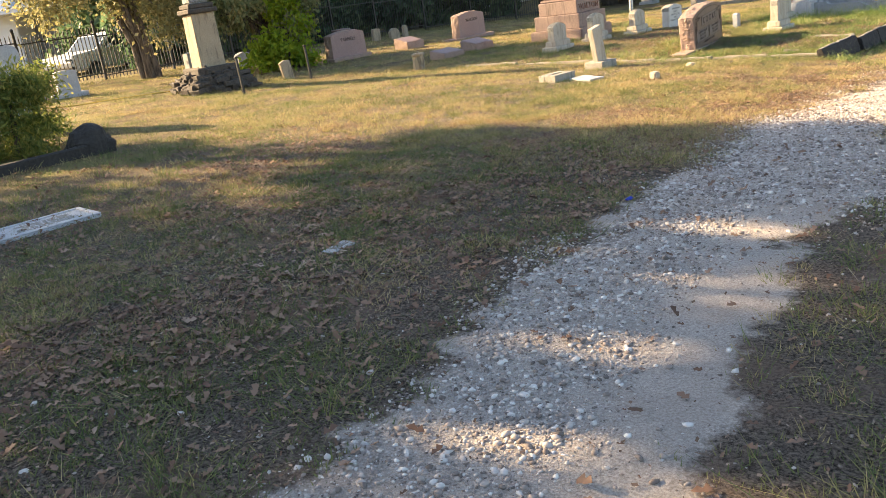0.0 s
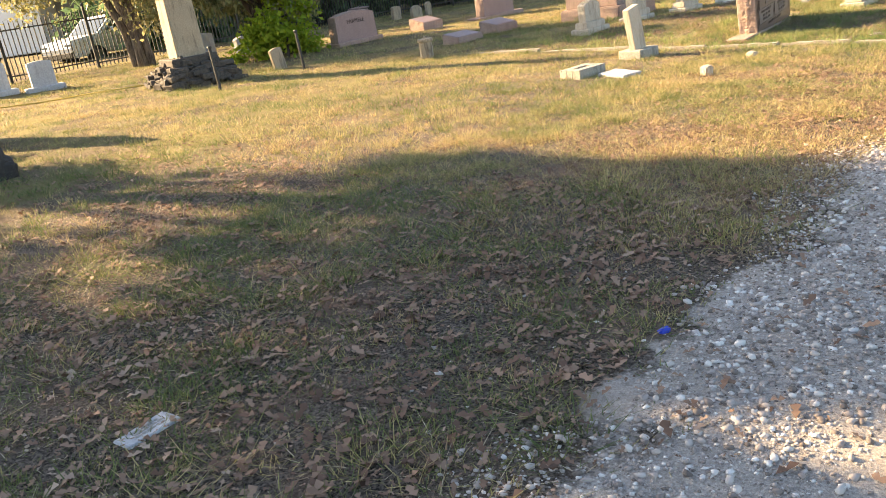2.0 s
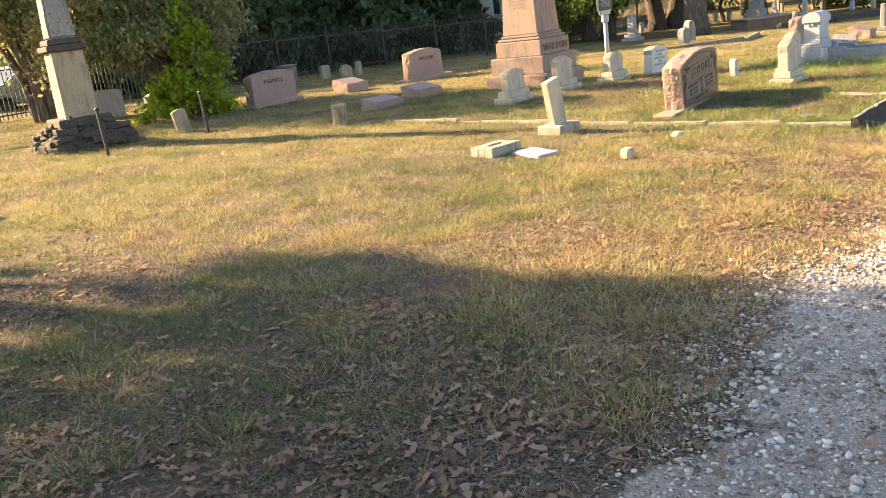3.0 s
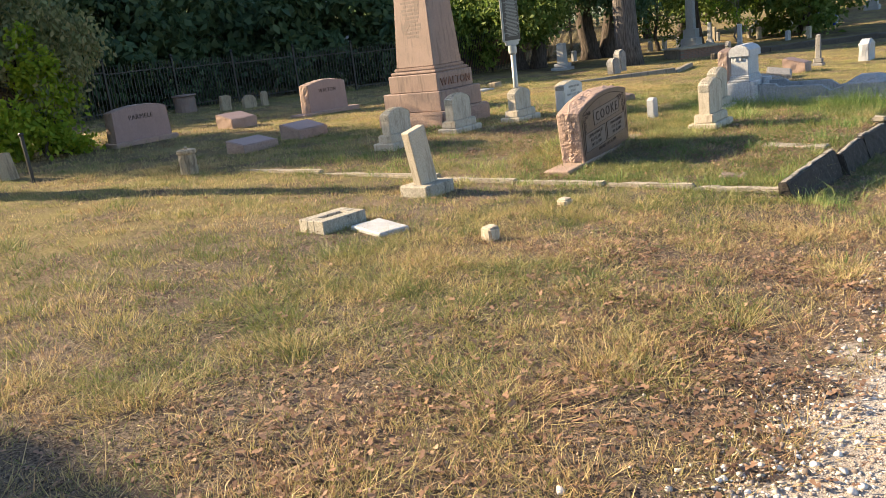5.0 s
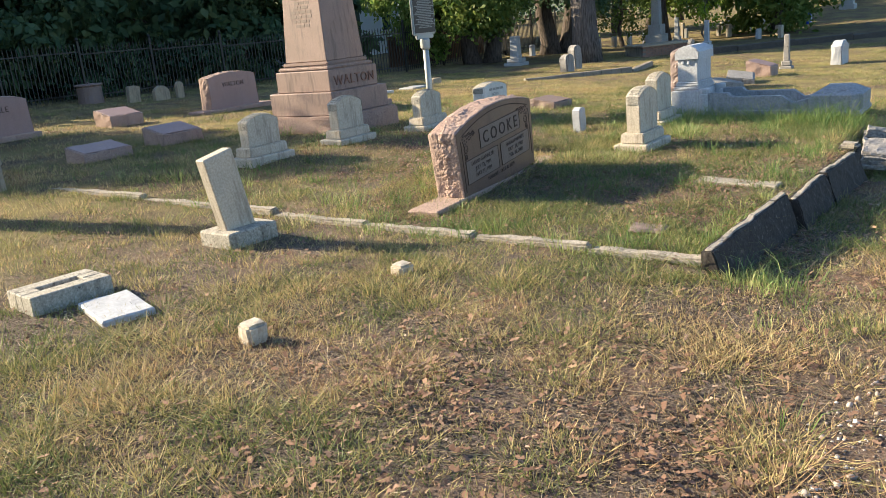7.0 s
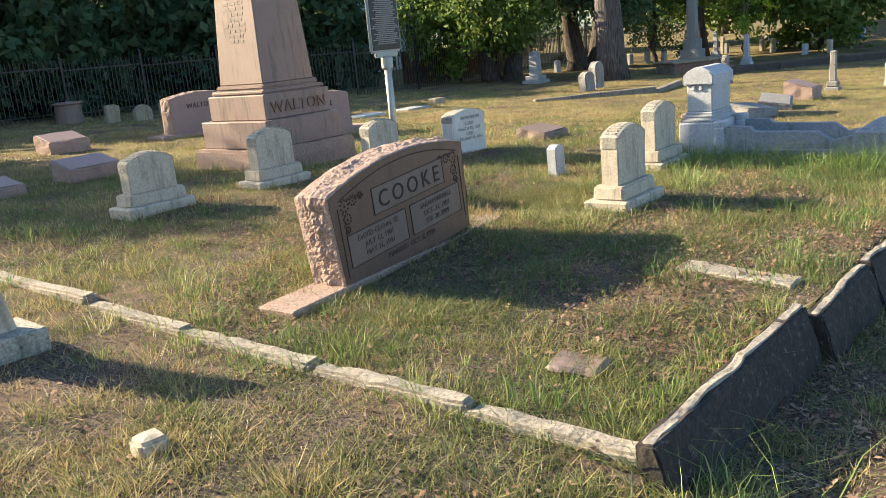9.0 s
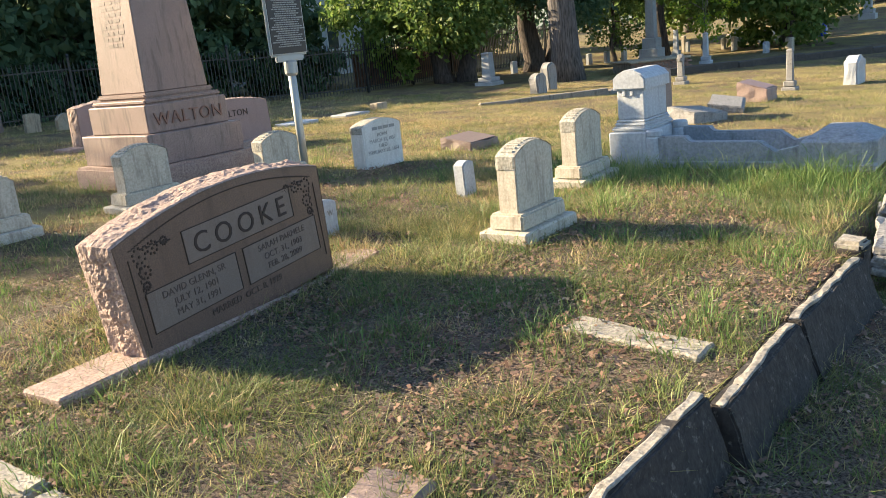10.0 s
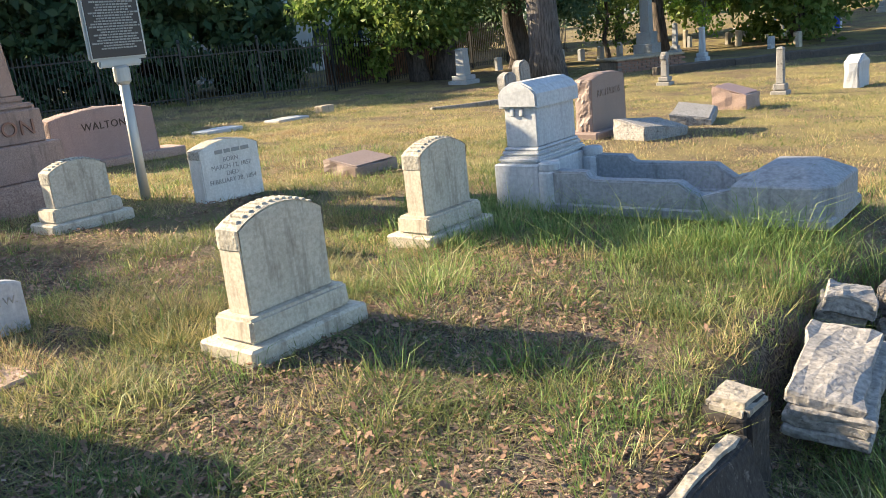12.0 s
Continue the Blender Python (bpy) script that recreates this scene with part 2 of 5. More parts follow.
soil = mixed(t_ground, ramp(t_ground, noise_of(t_ground, at, 1.3, 6, 0.7), ((0.5, (0, 0, 0)), (0.66, (0.8, 0.8, 0.8)))), soil, (0.235, 0.165, 0.125))
cover = t_ground.nodes.new("ShaderNodeAttribute")
cover.attribute_name = "thatch"
turf = mixed(t_ground, cover.outputs["Fac"], soil, thatch)
dust = mixed(t_ground, ramp(t_ground, noise_of(t_ground, at, 90, 6, 0.75), ((0.35, (0, 0, 0)), (0.65, (1, 1, 1)))), (0.32, 0.275, 0.24), (0.70, 0.64, 0.58))
dust = mixed(t_ground, ramp(t_ground, noise_of(t_ground, at, 2.2, 6, 0.7), ((0.45, (0, 0, 0)), (0.7, (0.6, 0.6, 0.6)))), dust, (0.40, 0.33, 0.28))
attr = t_ground.nodes.new("ShaderNodeAttribute")
attr.attribute_name = "lane"
ragged = t_ground.nodes.new("ShaderNodeMath")
ragged.operation = "MULTIPLY_ADD"
ragged.inputs[1].default_value = 1.5
t_ground.links.new(noise_of(t_ground, at, 9, 7, 0.75), ragged.inputs[0])
t_ground.links.new(attr.outputs["Fac"], ragged.inputs[2])
halved = t_ground.nodes.new("ShaderNodeMath")
halved.operation = "MULTIPLY"
halved.inputs[1].default_value = 0.5
t_ground.links.new(ragged.outputs[0], halved.inputs[0])
t_ground.links.new(mixed(t_ground, ramp(t_ground, halved.outputs[0], ((0.56, (0, 0, 0)), (0.70, (1, 1, 1)))), turf, dust), p_ground.inputs["Base Color"])
p_ground.inputs["Roughness"].default_value = 0.97
p_ground.inputs["Specular IOR Level"].default_value = 0.1
bump(t_ground, p_ground, noise_of(t_ground, at, 40, 8, 0.75), 1.0, 0.03)
TURF = m_ground


# ---- the lie of the land ----
def smooth(a, b, x):
    k = np.clip((np.asarray(x, float) - a) / (b - a), 0, 1)
    return k * k * (3 - 2 * k)


def patch(x, y, size, seed):
    """Smooth value noise in 0..1 over the plan, of about that grain in metres."""
    x, y = np.asarray(x, float) / size + 57.3 * seed, np.asarray(y, float) / size + 31.7 * seed
    i, j = np.floor(x), np.floor(y)
    u, v = x - i, y - j
    u, v = u * u * (3 - 2 * u), v * v * (3 - 2 * v)

    def at_node(a, b):
        s = np.sin(a * 127.1 + b * 311.7 + seed * 74.7) * 43758.5453
        return s - np.floor(s)

    return (at_node(i, j) * (1 - u) + at_node(i + 1, j) * u) * (1 - v) + (at_node(i, j + 1) * (1 - u) + at_node(i + 1, j + 1) * u) * v


def lane_left(y):
    """Where the lane's turf-side edge runs."""
    return np.interp(y, (0.0, 1.5, 2.6, 3.4, 6.2, 7.3, 8.6, 9.4, 12.0, 15.0), (-1.95, -2.08, -2.3, -2.5, -2.62, -2.95, -2.9, -2.75, -2.8, -1.9))


def near_plan(x, y):
    """1 on the ground that the lane's walker passes close by, falling to 0 farther off."""
    return smooth(-9.5, -7.0, x) * (1 - smooth(0.5, 2.0, x)) * (1 - smooth(19.0, 22.0, y))


def lane_mask(x, y):
    """1 on the gravel lane, 0 on the turf."""
    x, y = np.asarray(x, float), np.asarray(y, float)
    left = lane_left(y) + 0.4 * (patch(x, y, 0.7, 3) - 0.5) + 0.22 * (patch(x, y, 0.2, 7) - 0.5)
    right = lane_left(y) + 1.3 - 0.15 * smooth(2, 5, y) + 0.4 * (patch(x, y, 0.6, 5) - 0.5) + 0.3 * (patch(x, y, 0.25, 8) - 0.5)
    return smooth(-0.22, 0.22, x - left - 0.35 * (patch(x, y, 0.16, 6) - 0.5)) * (1 - smooth(-0.2, 0.2, x - right))


def hollow(x, y):
    """A small sunken hole in the shaded turf."""
    return np.exp(-(((np.asarray(x, float) - HOLE[0]) / 0.26) ** 2 + ((np.asarray(y, float) - HOLE[1]) / 0.11) ** 2))


HOLE = (-6.36, 6.05)


def level(x, y):
    """Height of the ground at a place of the plan."""
    x, y = np.asarray(x, float), np.asarray(y, float)
    z = -0.0136 - 0.0246 * np.clip(x, -30, 3) - 0.0258 * np.clip(y, -8, 30)
    plot = 0.13 * smooth(13.2, 16.5, y) * (1 - smooth(24, 34, y) * 0.5) * (0.4 + 0.6 * smooth(-18, -9, x))
    drop = -0.08 * smooth(8, 12, y) - 0.05 * smooth(12.5, 14.5, y) * (1 - smooth(-3.2, -2.2, x))
    step = np.where(x < np.interp(y, (13.2, 14.9, 15.8, 17.0), (-3.96, -3.90, -3.86, -3.82)), plot, drop)
    slope = plot + (drop - 0.1 - plot) * (smooth(-4.03, -3.78, x) * (1 - smooth(18.9, 19.8, y)) + smooth(-4.2, -3.1, x) * smooth(18.9, 19.8, y))
    far = smooth(16.95, 17.5, y)
    z = z + np.where(y > 13.25, step * (1 - far) + slope * far, plot + drop * smooth(-4.8, -3.0, x))
    hill = 0.045 * np.clip(y - 46, 0, 60) * smooth(-22, -10, x)
    near = 1 - smooth(30, 45, np.hypot(x + 6, y - 10))
    return z + hill - 0.10 * hollow(x, y) + near * (0.035 * (patch(x, y, 1.6, 1) - 0.5) + 0.02 * (patch(x, y, 0.35, 2) - 0.5))


def zat(x, y):
    return float(level(x, y))


def quick_mesh(name, verts, faces):
    """A mesh from arrays: verts (n, 3), faces (m, k) all of k corners."""
    me = bpy.data.meshes.new(name)
    verts, faces = np.asarray(verts, np.float32), np.asarray(faces, np.int32)
    me.vertices.add(len(verts))
    me.vertices.foreach_set("co", verts.ravel())
    me.loops.add(faces.size)
    me.loops.foreach_set("vertex_index", faces.ravel())
    me.polygons.add(len(faces))
    me.polygons.foreach_set("loop_start", np.arange(0, faces.size, faces.shape[1], dtype=np.int32))
    me.update(calc_edges=True)
    return me


def lines(fine_a, fine_b, step, far):
    """Grid lines: even between the two places, then ever wider out to far."""
    inner = np.arange(fine_a, fine_b + step / 2, step)
    grow = [step]
    while sum(grow) < far:
        grow.append(grow[-1] * 1.22)
    g = np.cumsum(grow)
    return np.concatenate([fine_a - g[::-1], inner, fine_b + g])


gx, gy = lines(-11, 1.0, 0.1, 900), lines(-0.5, 20, 0.1, 900)
gx = np.unique(np.concatenate([gx[abs(gx + 3.87) > 0.14], np.arange(-4.0, -3.73, 0.02)]))
X, Y = np.meshgrid(gx, gy)
idx = np.arange(X.size).reshape(X.shape)
quads = np.stack([idx[:-1, :-1], idx[:-1, 1:], idx[1:, 1:], idx[1:, :-1]], -1).reshape(-1, 4)
me = quick_mesh("ground", np.stack([X, Y, level(X, Y)], -1).reshape(-1, 3), quads)
me.attributes.new("lane", "FLOAT", "POINT").data.foreach_set("value", (lane_mask(X, Y) * (1 - 0.5 * smooth(9.0, 11.0, Y))).ravel().astype(np.float32))
me.attributes.new("thatch", "FLOAT", "POINT").data.foreach_set("value", (1 - near_plan(X, Y)).ravel().astype(np.float32))
me.materials.append(TURF)
me.shade_smooth()
tagged(new("ground", me), "dry patchy cemetery turf with a pale gravel lane", "ground", kind="structure")


# ---- building helpers ----
def part(name, bm, mat, parent=None, label="", smooth_faces=False):
    """Links a bmesh as one mesh object under a thing or a part."""
    me = bpy.data.meshes.new(name)
    bm.normal_update()
    bm.to_mesh(me)
    bm.free()
    me.materials.append(mat)
    if smooth_faces:
        me.shade_smooth()
    ob = new(name, me)
    ob.parent = parent
    return tagged(ob, label)


def thing(name, x, y, rz=0.0, label="", category="", group="", z=None, rx=0.0, ry=0.0, sink=0.0):
    ob = new(name)
    ob.matrix_basis = pose(x, y, (zat(x, y) if z is None else z) - sink, rx, ry, rz)
    ob.empty_display_size = 0.1
    return tagged(ob, label, category, group)


def block(bm, sx, sy, sz, x=0.0, y=0.0, z=0.0, bevel=0.008, taper=1.0, segments=1):
    """A box that stands on z, bevelled, its top scaled by taper."""
    made = bmesh.ops.create_cube(bm, size=1)["verts"]
    for v in made:
        k = taper if v.co.z > 0 else 1
        v.co = (x + v.co.x * sx * k, y + v.co.y * sy * k, z + (v.co.z + 0.5) * sz)
    if bevel:
        edges = {e for v in made for e in v.link_edges}
        bmesh.ops.bevel(bm, geom=list(edges), offset=bevel, segments=segments, affect="EDGES")
    return bm


def boxed(*a, **k):
    return block(bmesh.new(), *a, **k)


def roughen(bm, amount, size, seed=0.0, cuts=0, keep=None):
    """Splits the faces and pushes the corners about, as on broken stone."""
    if cuts:
        bmesh.ops.subdivide_edges(bm, edges=bm.edges[:], cuts=cuts, use_grid_fill=True)
    for v in bm.verts:
        if keep and keep(v.co):
            continue
        v.co += noise.noise_vector(v.co / size + Vector((seed, seed * 1.7, 3.1))) * amount
    return bm


def arch_profile(w, shoulder, rise, n=14):
    """Outline of a slab with an arched top, from bottom left, anticlockwise from the front."""
    pts = [(-w / 2, 0), (w / 2, 0)]
    for i in range(n + 1):
        a = i / n
        pts.append((w / 2 - w * a, shoulder + rise * math.sin(math.pi * a) ** 0.8))
    return pts


def prism(profile, thick, bevel=0.006, bm=None, y=0.0):
    """A slab with that outline in x and z, its front at -thick/2."""
    bm = bm or bmesh.new()
    front = [bm.verts.new((px, y - thick / 2, pz)) for px, pz in profile]
    back = [bm.verts.new((px, y + thick / 2, pz)) for px, pz in profile]
    n = len(profile)
    faces = [bm.faces.new(front), bm.faces.new(back[::-1])]
    for i in range(n):
        bm.faces.new((front[i], back[i], back[(i + 1) % n], front[(i + 1) % n]))
    bmesh.ops.recalc_face_normals(bm, faces=bm.faces[:])
    if bevel:
        edges = [e for f in faces for e in f.edges]
        bmesh.ops.bevel(bm, geom=edges, offset=bevel, segments=2, affect="EDGES")
    return bm


def rough_rim(profile, thick, amount=0.02, seed=0.0, step=0.02, rows=12, proud=0.002):
    """The rock-faced edge that runs up one side of a slab, over its top and down the other."""
    path = []
    run = profile[1:] + [profile[0]]
    for (ax, az), (bx, bz) in zip(run, run[1:]):
        n = max(1, int(math.hypot(bx - ax, bz - az) / step))
        path += [(ax + (bx - ax) * i / n, az + (bz - az) * i / n) for i in range(n)]
    path.append(run[-1])
    bm = bmesh.new()
    grid = []
    for i, (px, pz) in enumerate(path):
        ax, az = path[max(0, i - 2)]
        bx, bz = path[min(len(path) - 1, i + 2)]
        d = math.hypot(bx - ax, bz - az) or 1
        nx, nz = (bz - az) / d, -(bx - ax) / d
        row = []
        for j in range(rows + 1):
            k = j / rows
            edge = min(k, 1 - k) * 2
            p = Vector((px, (k - 0.5) * thick, pz))
            out = proud + (0.3 + 0.7 * edge) * amount * (0.6 + 1.0 * noise.noise(p * 9 + Vector((seed, 0, 0))) + 0.8 * abs(noise.noise(p * 22)) + 0.35 * noise.noise(p * 70)) if 0 < j < rows else proud * 0.2
            row.append(bm.verts.new((px + nx * out, p.y, pz + nz * out)))
        grid.append(row)
    for a, b in zip(grid, grid[1:]):
        for j in range(rows):
            bm.faces.new((a[j], b[j], b[j + 1], a[j + 1]))
    bmesh.ops.recalc_face_normals(bm, faces=bm.faces[:])
    return bm


def lathe(bm, rings, segments=20, x=0.0, y=0.0):
    """Turned body from (radius, z) rings, closed at both ends."""
    loops = []
    for r, z in rings:
        loops.append([bm.verts.new((x + r * math.cos(6.2832 * i / segments), y + r * math.sin(6.2832 * i / segments), z)) for i in range(segments)])
    for a, b in zip(loops, loops[1:]):
        for i in range(segments):
            bm.faces.new((a[i], a[(i + 1) % segments], b[(i + 1) % segments], b[i]))
    bm.faces.new(loops[0][::-1])
    bm.faces.new(loops[-1])
    return bm


def tube(bm, pts, radii, seg=9):
    """A tapered tube along a line of points."""
    pts = [Vector(p) for p in pts]
    loops = []
    for i, p in enumerate(pts):
        d = (pts[min(i + 1, len(pts) - 1)] - pts[max(i - 1, 0)]).normalized()
        side = d.cross(Vector((0.31, 0.95, 0.05))).normalized()
        up = d.cross(side)
        loops.append([bm.verts.new(p + (side * math.cos(6.2832 * k / seg) + up * math.sin(6.2832 * k / seg)) * radii[i]) for k in range(seg)])
    for a, b in zip(loops, loops[1:]):
        for k in range(seg):
            bm.faces.new((a[k], a[(k + 1) % seg], b[(k + 1) % seg], b[k]))
    bm.faces.new(loops[0][::-1])
    bm.faces.new(loops[-1])
    bmesh.ops.recalc_face_normals(bm, faces=bm.faces[:])
    return bm


def text(words, size, x, y, z, mat, parent, depth=0.004, align="CENTER", name="lettering", rx=90.0, rz=0.0, spacing=1.0, apart=False):
    """Lettering as a mesh, on the front of a stone."""
    cu = bpy.data.curves.new(name, "FONT")
    cu.body, cu.size, cu.extrude, cu.align_x, cu.space_character = words, size, depth, align, spacing
    cu.resolution_u = 3
    tmp = new("lettering_curve", cu)
    me = bpy.data.meshes.new_from_object(tmp)
    bpy.data.objects.remove(tmp)
    bpy.data.curves.remove(cu)
    me.materials.clear()
    me.materials.append(mat)
    if apart:
        # one object a letter
        bm = bmesh.new()
        bm.from_mesh(me)
        left = set(bm.verts)
        while left:
            group, todo = set(), [left.pop()]
            while todo:
                v = todo.pop()
                group.add(v)
                for e in v.link_edges:
                    w = e.other_vert(v)
                    if w in left:
                        left.discard(w)
                        todo.append(w)
            one = bmesh.new()
            made = {v: one.verts.new(v.co) for v in group}
            for f in {f for v in group for f in v.link_faces}:
                one.faces.new([made[v] for v in f.verts])
            part("letter", one, mat, parent).matrix_basis = pose(x, y, z, rx, 0, rz)
        bm.free()
        return None
    ob = new(name, me)
    ob.parent = parent
    ob.matrix_basis = pose(x, y, z, rx, 0, rz)
    return tagged(ob, kind="stuff")


def bars(rows, width, height, x, y, z, mat, parent, seed=1, name="lettering", rx=90.0):
    """Lines of writing too worn to read, as rows of short bars."""
    rnd = random.Random(seed)
    bm = bmesh.new()
    for i in range(rows):
        zz = z - i * height * 1.75
        span = width * rnd.uniform(0.55, 1.0)
        cx = x - span / 2
        while cx < x + span / 2:
            w = height * rnd.uniform(0.9, 3.4)
            block(bm, w, 0.005, height, cx + w / 2, y, zz, 0)
            cx += w + height * 0.5
    return tagged(part(name, bm, mat, parent), kind="stuff")


# ---- gravestones ----
def small_headstone(x, y, ztop, label, lean=0.0, turn=90.0, w=0.49, t=0.15, seed=1, base_w=0.70, base_t=0.37, letters=True):
    """Arched marble tablet on two plinths, with worn raised letters along its arched top."""
    ob = thing("headstone", x, y, turn, label, "headstone", "arched marble headstones", rx=lean)
    h = ztop - zat(x, y)
    part("plinth", roughen(boxed(base_w, base_t, 0.12, z=-0.04, bevel=0.012), 0.006, 0.15, seed, 2), MARBLE, ob)
    part("die_base", boxed(w + 0.11, t + 0.11, 0.11, z=0.08, bevel=0.014, taper=0.97, segments=2), MARBLE, ob)
    prof = arch_profile(w, h - 0.19 - 0.075, 0.075)
    prof = [(a, b + 0.19) for a, b in prof]
    part("tablet", prism(prof, t, 0.008), MARBLE, ob)
    part("weathered_top", rough_rim([(-w / 2, h - 0.16)] + [(w / 2, h - 0.16)] + prof[2:], t, 0.004, seed, 0.02, 8, 0.0015), MARBLE_TOP, ob, "dark lichen-stained top edge")
    if letters:
        bm = bmesh.new()
        n = 13
        for i in range(1, n):
            a = i / n
            px, pz = w / 2 - w * a, h - 0.075 + 0.075 * math.sin(math.pi * a) ** 0.8
            block(bm, w / n * 0.62, t * 0.62, 0.018, px, 0, pz - 0.006, 0.004)
        part("raised_letters", bm, MARBLE_TOP, ob, "worn raised letters on the top edge")
    return ob


small_headstone(-9.78, 15.20, 0.475, "cream marble headstone with arched top on plinth in grass", seed=2)
small_headstone(-9.65, 16.58, 0.505, "cream marble headstone with arched top before pink monument", seed=3)
small_headstone(-9.36, 17.95, 0.415, "cream marble headstone with arched top beside metal sign post", seed=4)
small_headstone(-5.82, 16.95, 0.455, "stained marble headstone with arched top casting long shadow", seed=5)
small_headstone(-6.33, 18.78, 0.44, "stained marble headstone with arched top near white grave", seed=6)

# plain arched tablet with readable lines
tab = thing("headstone", -9.10, 19.22, 86, "white marble tablet with arched top and worn lettering", "headstone")
prof = arch_profile(0.62, 0.47, 0.075)
part("tablet", prism(prof, 0.19, 0.01), PALE, tab)
part("weathered_top", rough_rim([(-0.31, 0.40), (0.31, 0.40)] + prof[2:], 0.19, 0.005, 3, 0.02, 8, 0.0015), MARBLE_TOP, tab, "dark lichen-stained top edge")
bars(1, 0.46, 0.034, 0, -0.097, 0.425, CUT_GREY, tab, 3)
for i, w in enumerate(("BORN", "MARCH 12, 1857", "DIED", "FEBRUARY 28, 1854")):
    text(w, 0.058, 0, -0.096, 0.35 - 0.062 * i, CUT_GREY, tab, 0.002)


def slab_stone(name, x, y, w, t, h, label, mat, turn=90.0, lean=0.0, tip=0.0, rise=0.03, category="headstone", sink=0.05, group=""):
    ob = thing(name, x, y, turn, label, category, group, rx=lean, ry=tip, sink=sink)
    part("tablet", roughen(prism(arch_profile(w, h - rise + sink, rise, 8), t, 0.01), 0.004, 0.1, x), mat, ob)
    return ob


small = slab_stone("footstone", -7.05, 17.98, 0.17, 0.11, 0.31, "small plain white marble footstone standing in grass", WHITE, tip=-3)
foot = slab_stone("footstone", -7.10, 16.24, 0.26, 0.10, 0.27, "small white marble footstone with cut initials", WHITE)
text("G. L. W.", 0.055, 0, -0.052, 0.20, CUT_GREY, foot, 0.002)

# large pink granite family stone
cooke = thing("family_headstone", -6.50, 14.93, 93, "large pink granite family headstone, rock-faced edges, carved panels", "headstone", ry=-5.0, sink=0.0)
W, T = 1.42, 0.27


def crest(a):
    """Height of the stone's low curved top above its shoulders, from 0 at one end to 1 at the other."""
    return 0.105 * (1 - (2 * a - 1) ** 2)


prof = [(-W / 2 + 0.03, 0), (W / 2 - 0.03, 0)] + [(W / 2 - W * i / 24, 0.62 + crest(i / 24)) for i in range(25)]
part("die", prism(prof, T, 0.004), BROWN_FACE, cooke, "polished brown granite face")
part("rough_edge", rough_rim(prof, T, 0.022, 1.0, 0.009, 26), PINK_ROUGH, cooke, "rock-faced edge of pink granite")
part("plinth", roughen(boxed(2.3, 0.30, 0.07, z=-0.06, bevel=0.01), 0.008, 0.2, 2, 3), PINK_ROUGH, cooke, "flat rough granite plinth").matrix_basis = pose(0, 0, 0.01, 0, 4.0)


def panel(w, h, x, z, parent):
    part("panel", boxed(w, 0.006, h, x, -T / 2 - 0.001, z, 0.001), PINK_PANEL, parent, "steeled lighter granite panel")
    bm = bmesh.new()
    for dx, dz, sw, sh in ((0, -0.004, w + 0.012, 0.004), (0, h, w + 0.012, 0.004), (-w / 2 - 0.004, 0, 0.004, h), (w / 2 + 0.004, 0, 0.004, h)):
        block(bm, sw, 0.007, sh, x + dx, -T / 2 - 0.0015, z + dz, 0)
    part("panel_border", bm, CUT, parent, "dark cut border line")


panel(0.76, 0.165, 0.06, 0.405, cooke)
panel(0.57, 0.20, -0.315, 0.155, cooke)
panel(0.57, 0.20, 0.315, 0.155, cooke)
text("COOKE", 0.155, 0.06, -T / 2 - 0.006, 0.433, CUT, cooke, 0.002, spacing=1.4, apart=True)
for i, w in enumerate(("DAVID GLENN, SR", "JULY 12, 1901", "MAY 31, 1991")):
    text(w, 0.05, -0.315, -T / 2 - 0.006, 0.30 - 0.056 * i, CUT_SOFT, cooke, 0.0012)
for i, w in enumerate(("SARAH PARMELE", "OCT. 31, 1903", "FEB. 28, 2009")):
    text(w, 0.05, 0.315, -T / 2 - 0.006, 0.30 - 0.056 * i, CUT_SOFT, cooke, 0.0012)
text("MARRIED  OCT. 8, 1929", 0.05, 0.0, -T / 2 - 0.004, 0.095, CUT_SOFT, cooke, 0.0012)
bm = bmesh.new()
for i in range(64):
    a = (i + 0.5) / 64
    block(bm, 1.26 / 64 + 0.002, 0.006, 0.005, 0.63 - 1.26 * a, -T / 2 - 0.001, 0.575 + crest(a), 0)
for s in (-1, 1):
    block(bm, 0.005, 0.006, 0.44, s * 0.645, -T / 2 - 0.001, 0.10, 0)
part("border_line", bm, CUT, cooke, "dark cut border line")
for s in (-1, 1):
    bm = bmesh.new()
    for dx, dz, r in ((0.02, 0.02, 0.036), (0.10, 0.035, 0.030), (0.03, -0.065, 0.030), (0.17, 0.045, 0.018), (0.02, -0.13, 0.018)):
        for j in range(9):
            a = 6.2832 * j / 9
            block(bm, 0.011, 0.006, 0.013, s * (0.60 - dx) + r * math.cos(a), -T / 2 - 0.001, 0.515 + dz + r * math.sin(a), 0.002)
        block(bm, 0.014, 0.006, 0.014, s * (0.60 - dx), -T / 2 - 0.001, 0.510 + dz, 0.003)
    for k in range(9):
        block(bm, 0.008, 0.006, 0.02, s * (0.605 - 0.010 * (k % 2)), -T / 2 - 0.001, 0.33 + 0.02 * k, 0.002)
        block(bm, 0.02, 0.006, 0.008, s * (0.40 + 0.02 * k), -T / 2 - 0.001, 0.565 - 0.004 * (8 - k) * 0.3 + 0.008 * (k % 2), 0.002)
    part("carved_spray", bm, CUT, cooke, "carved corner flower spray")


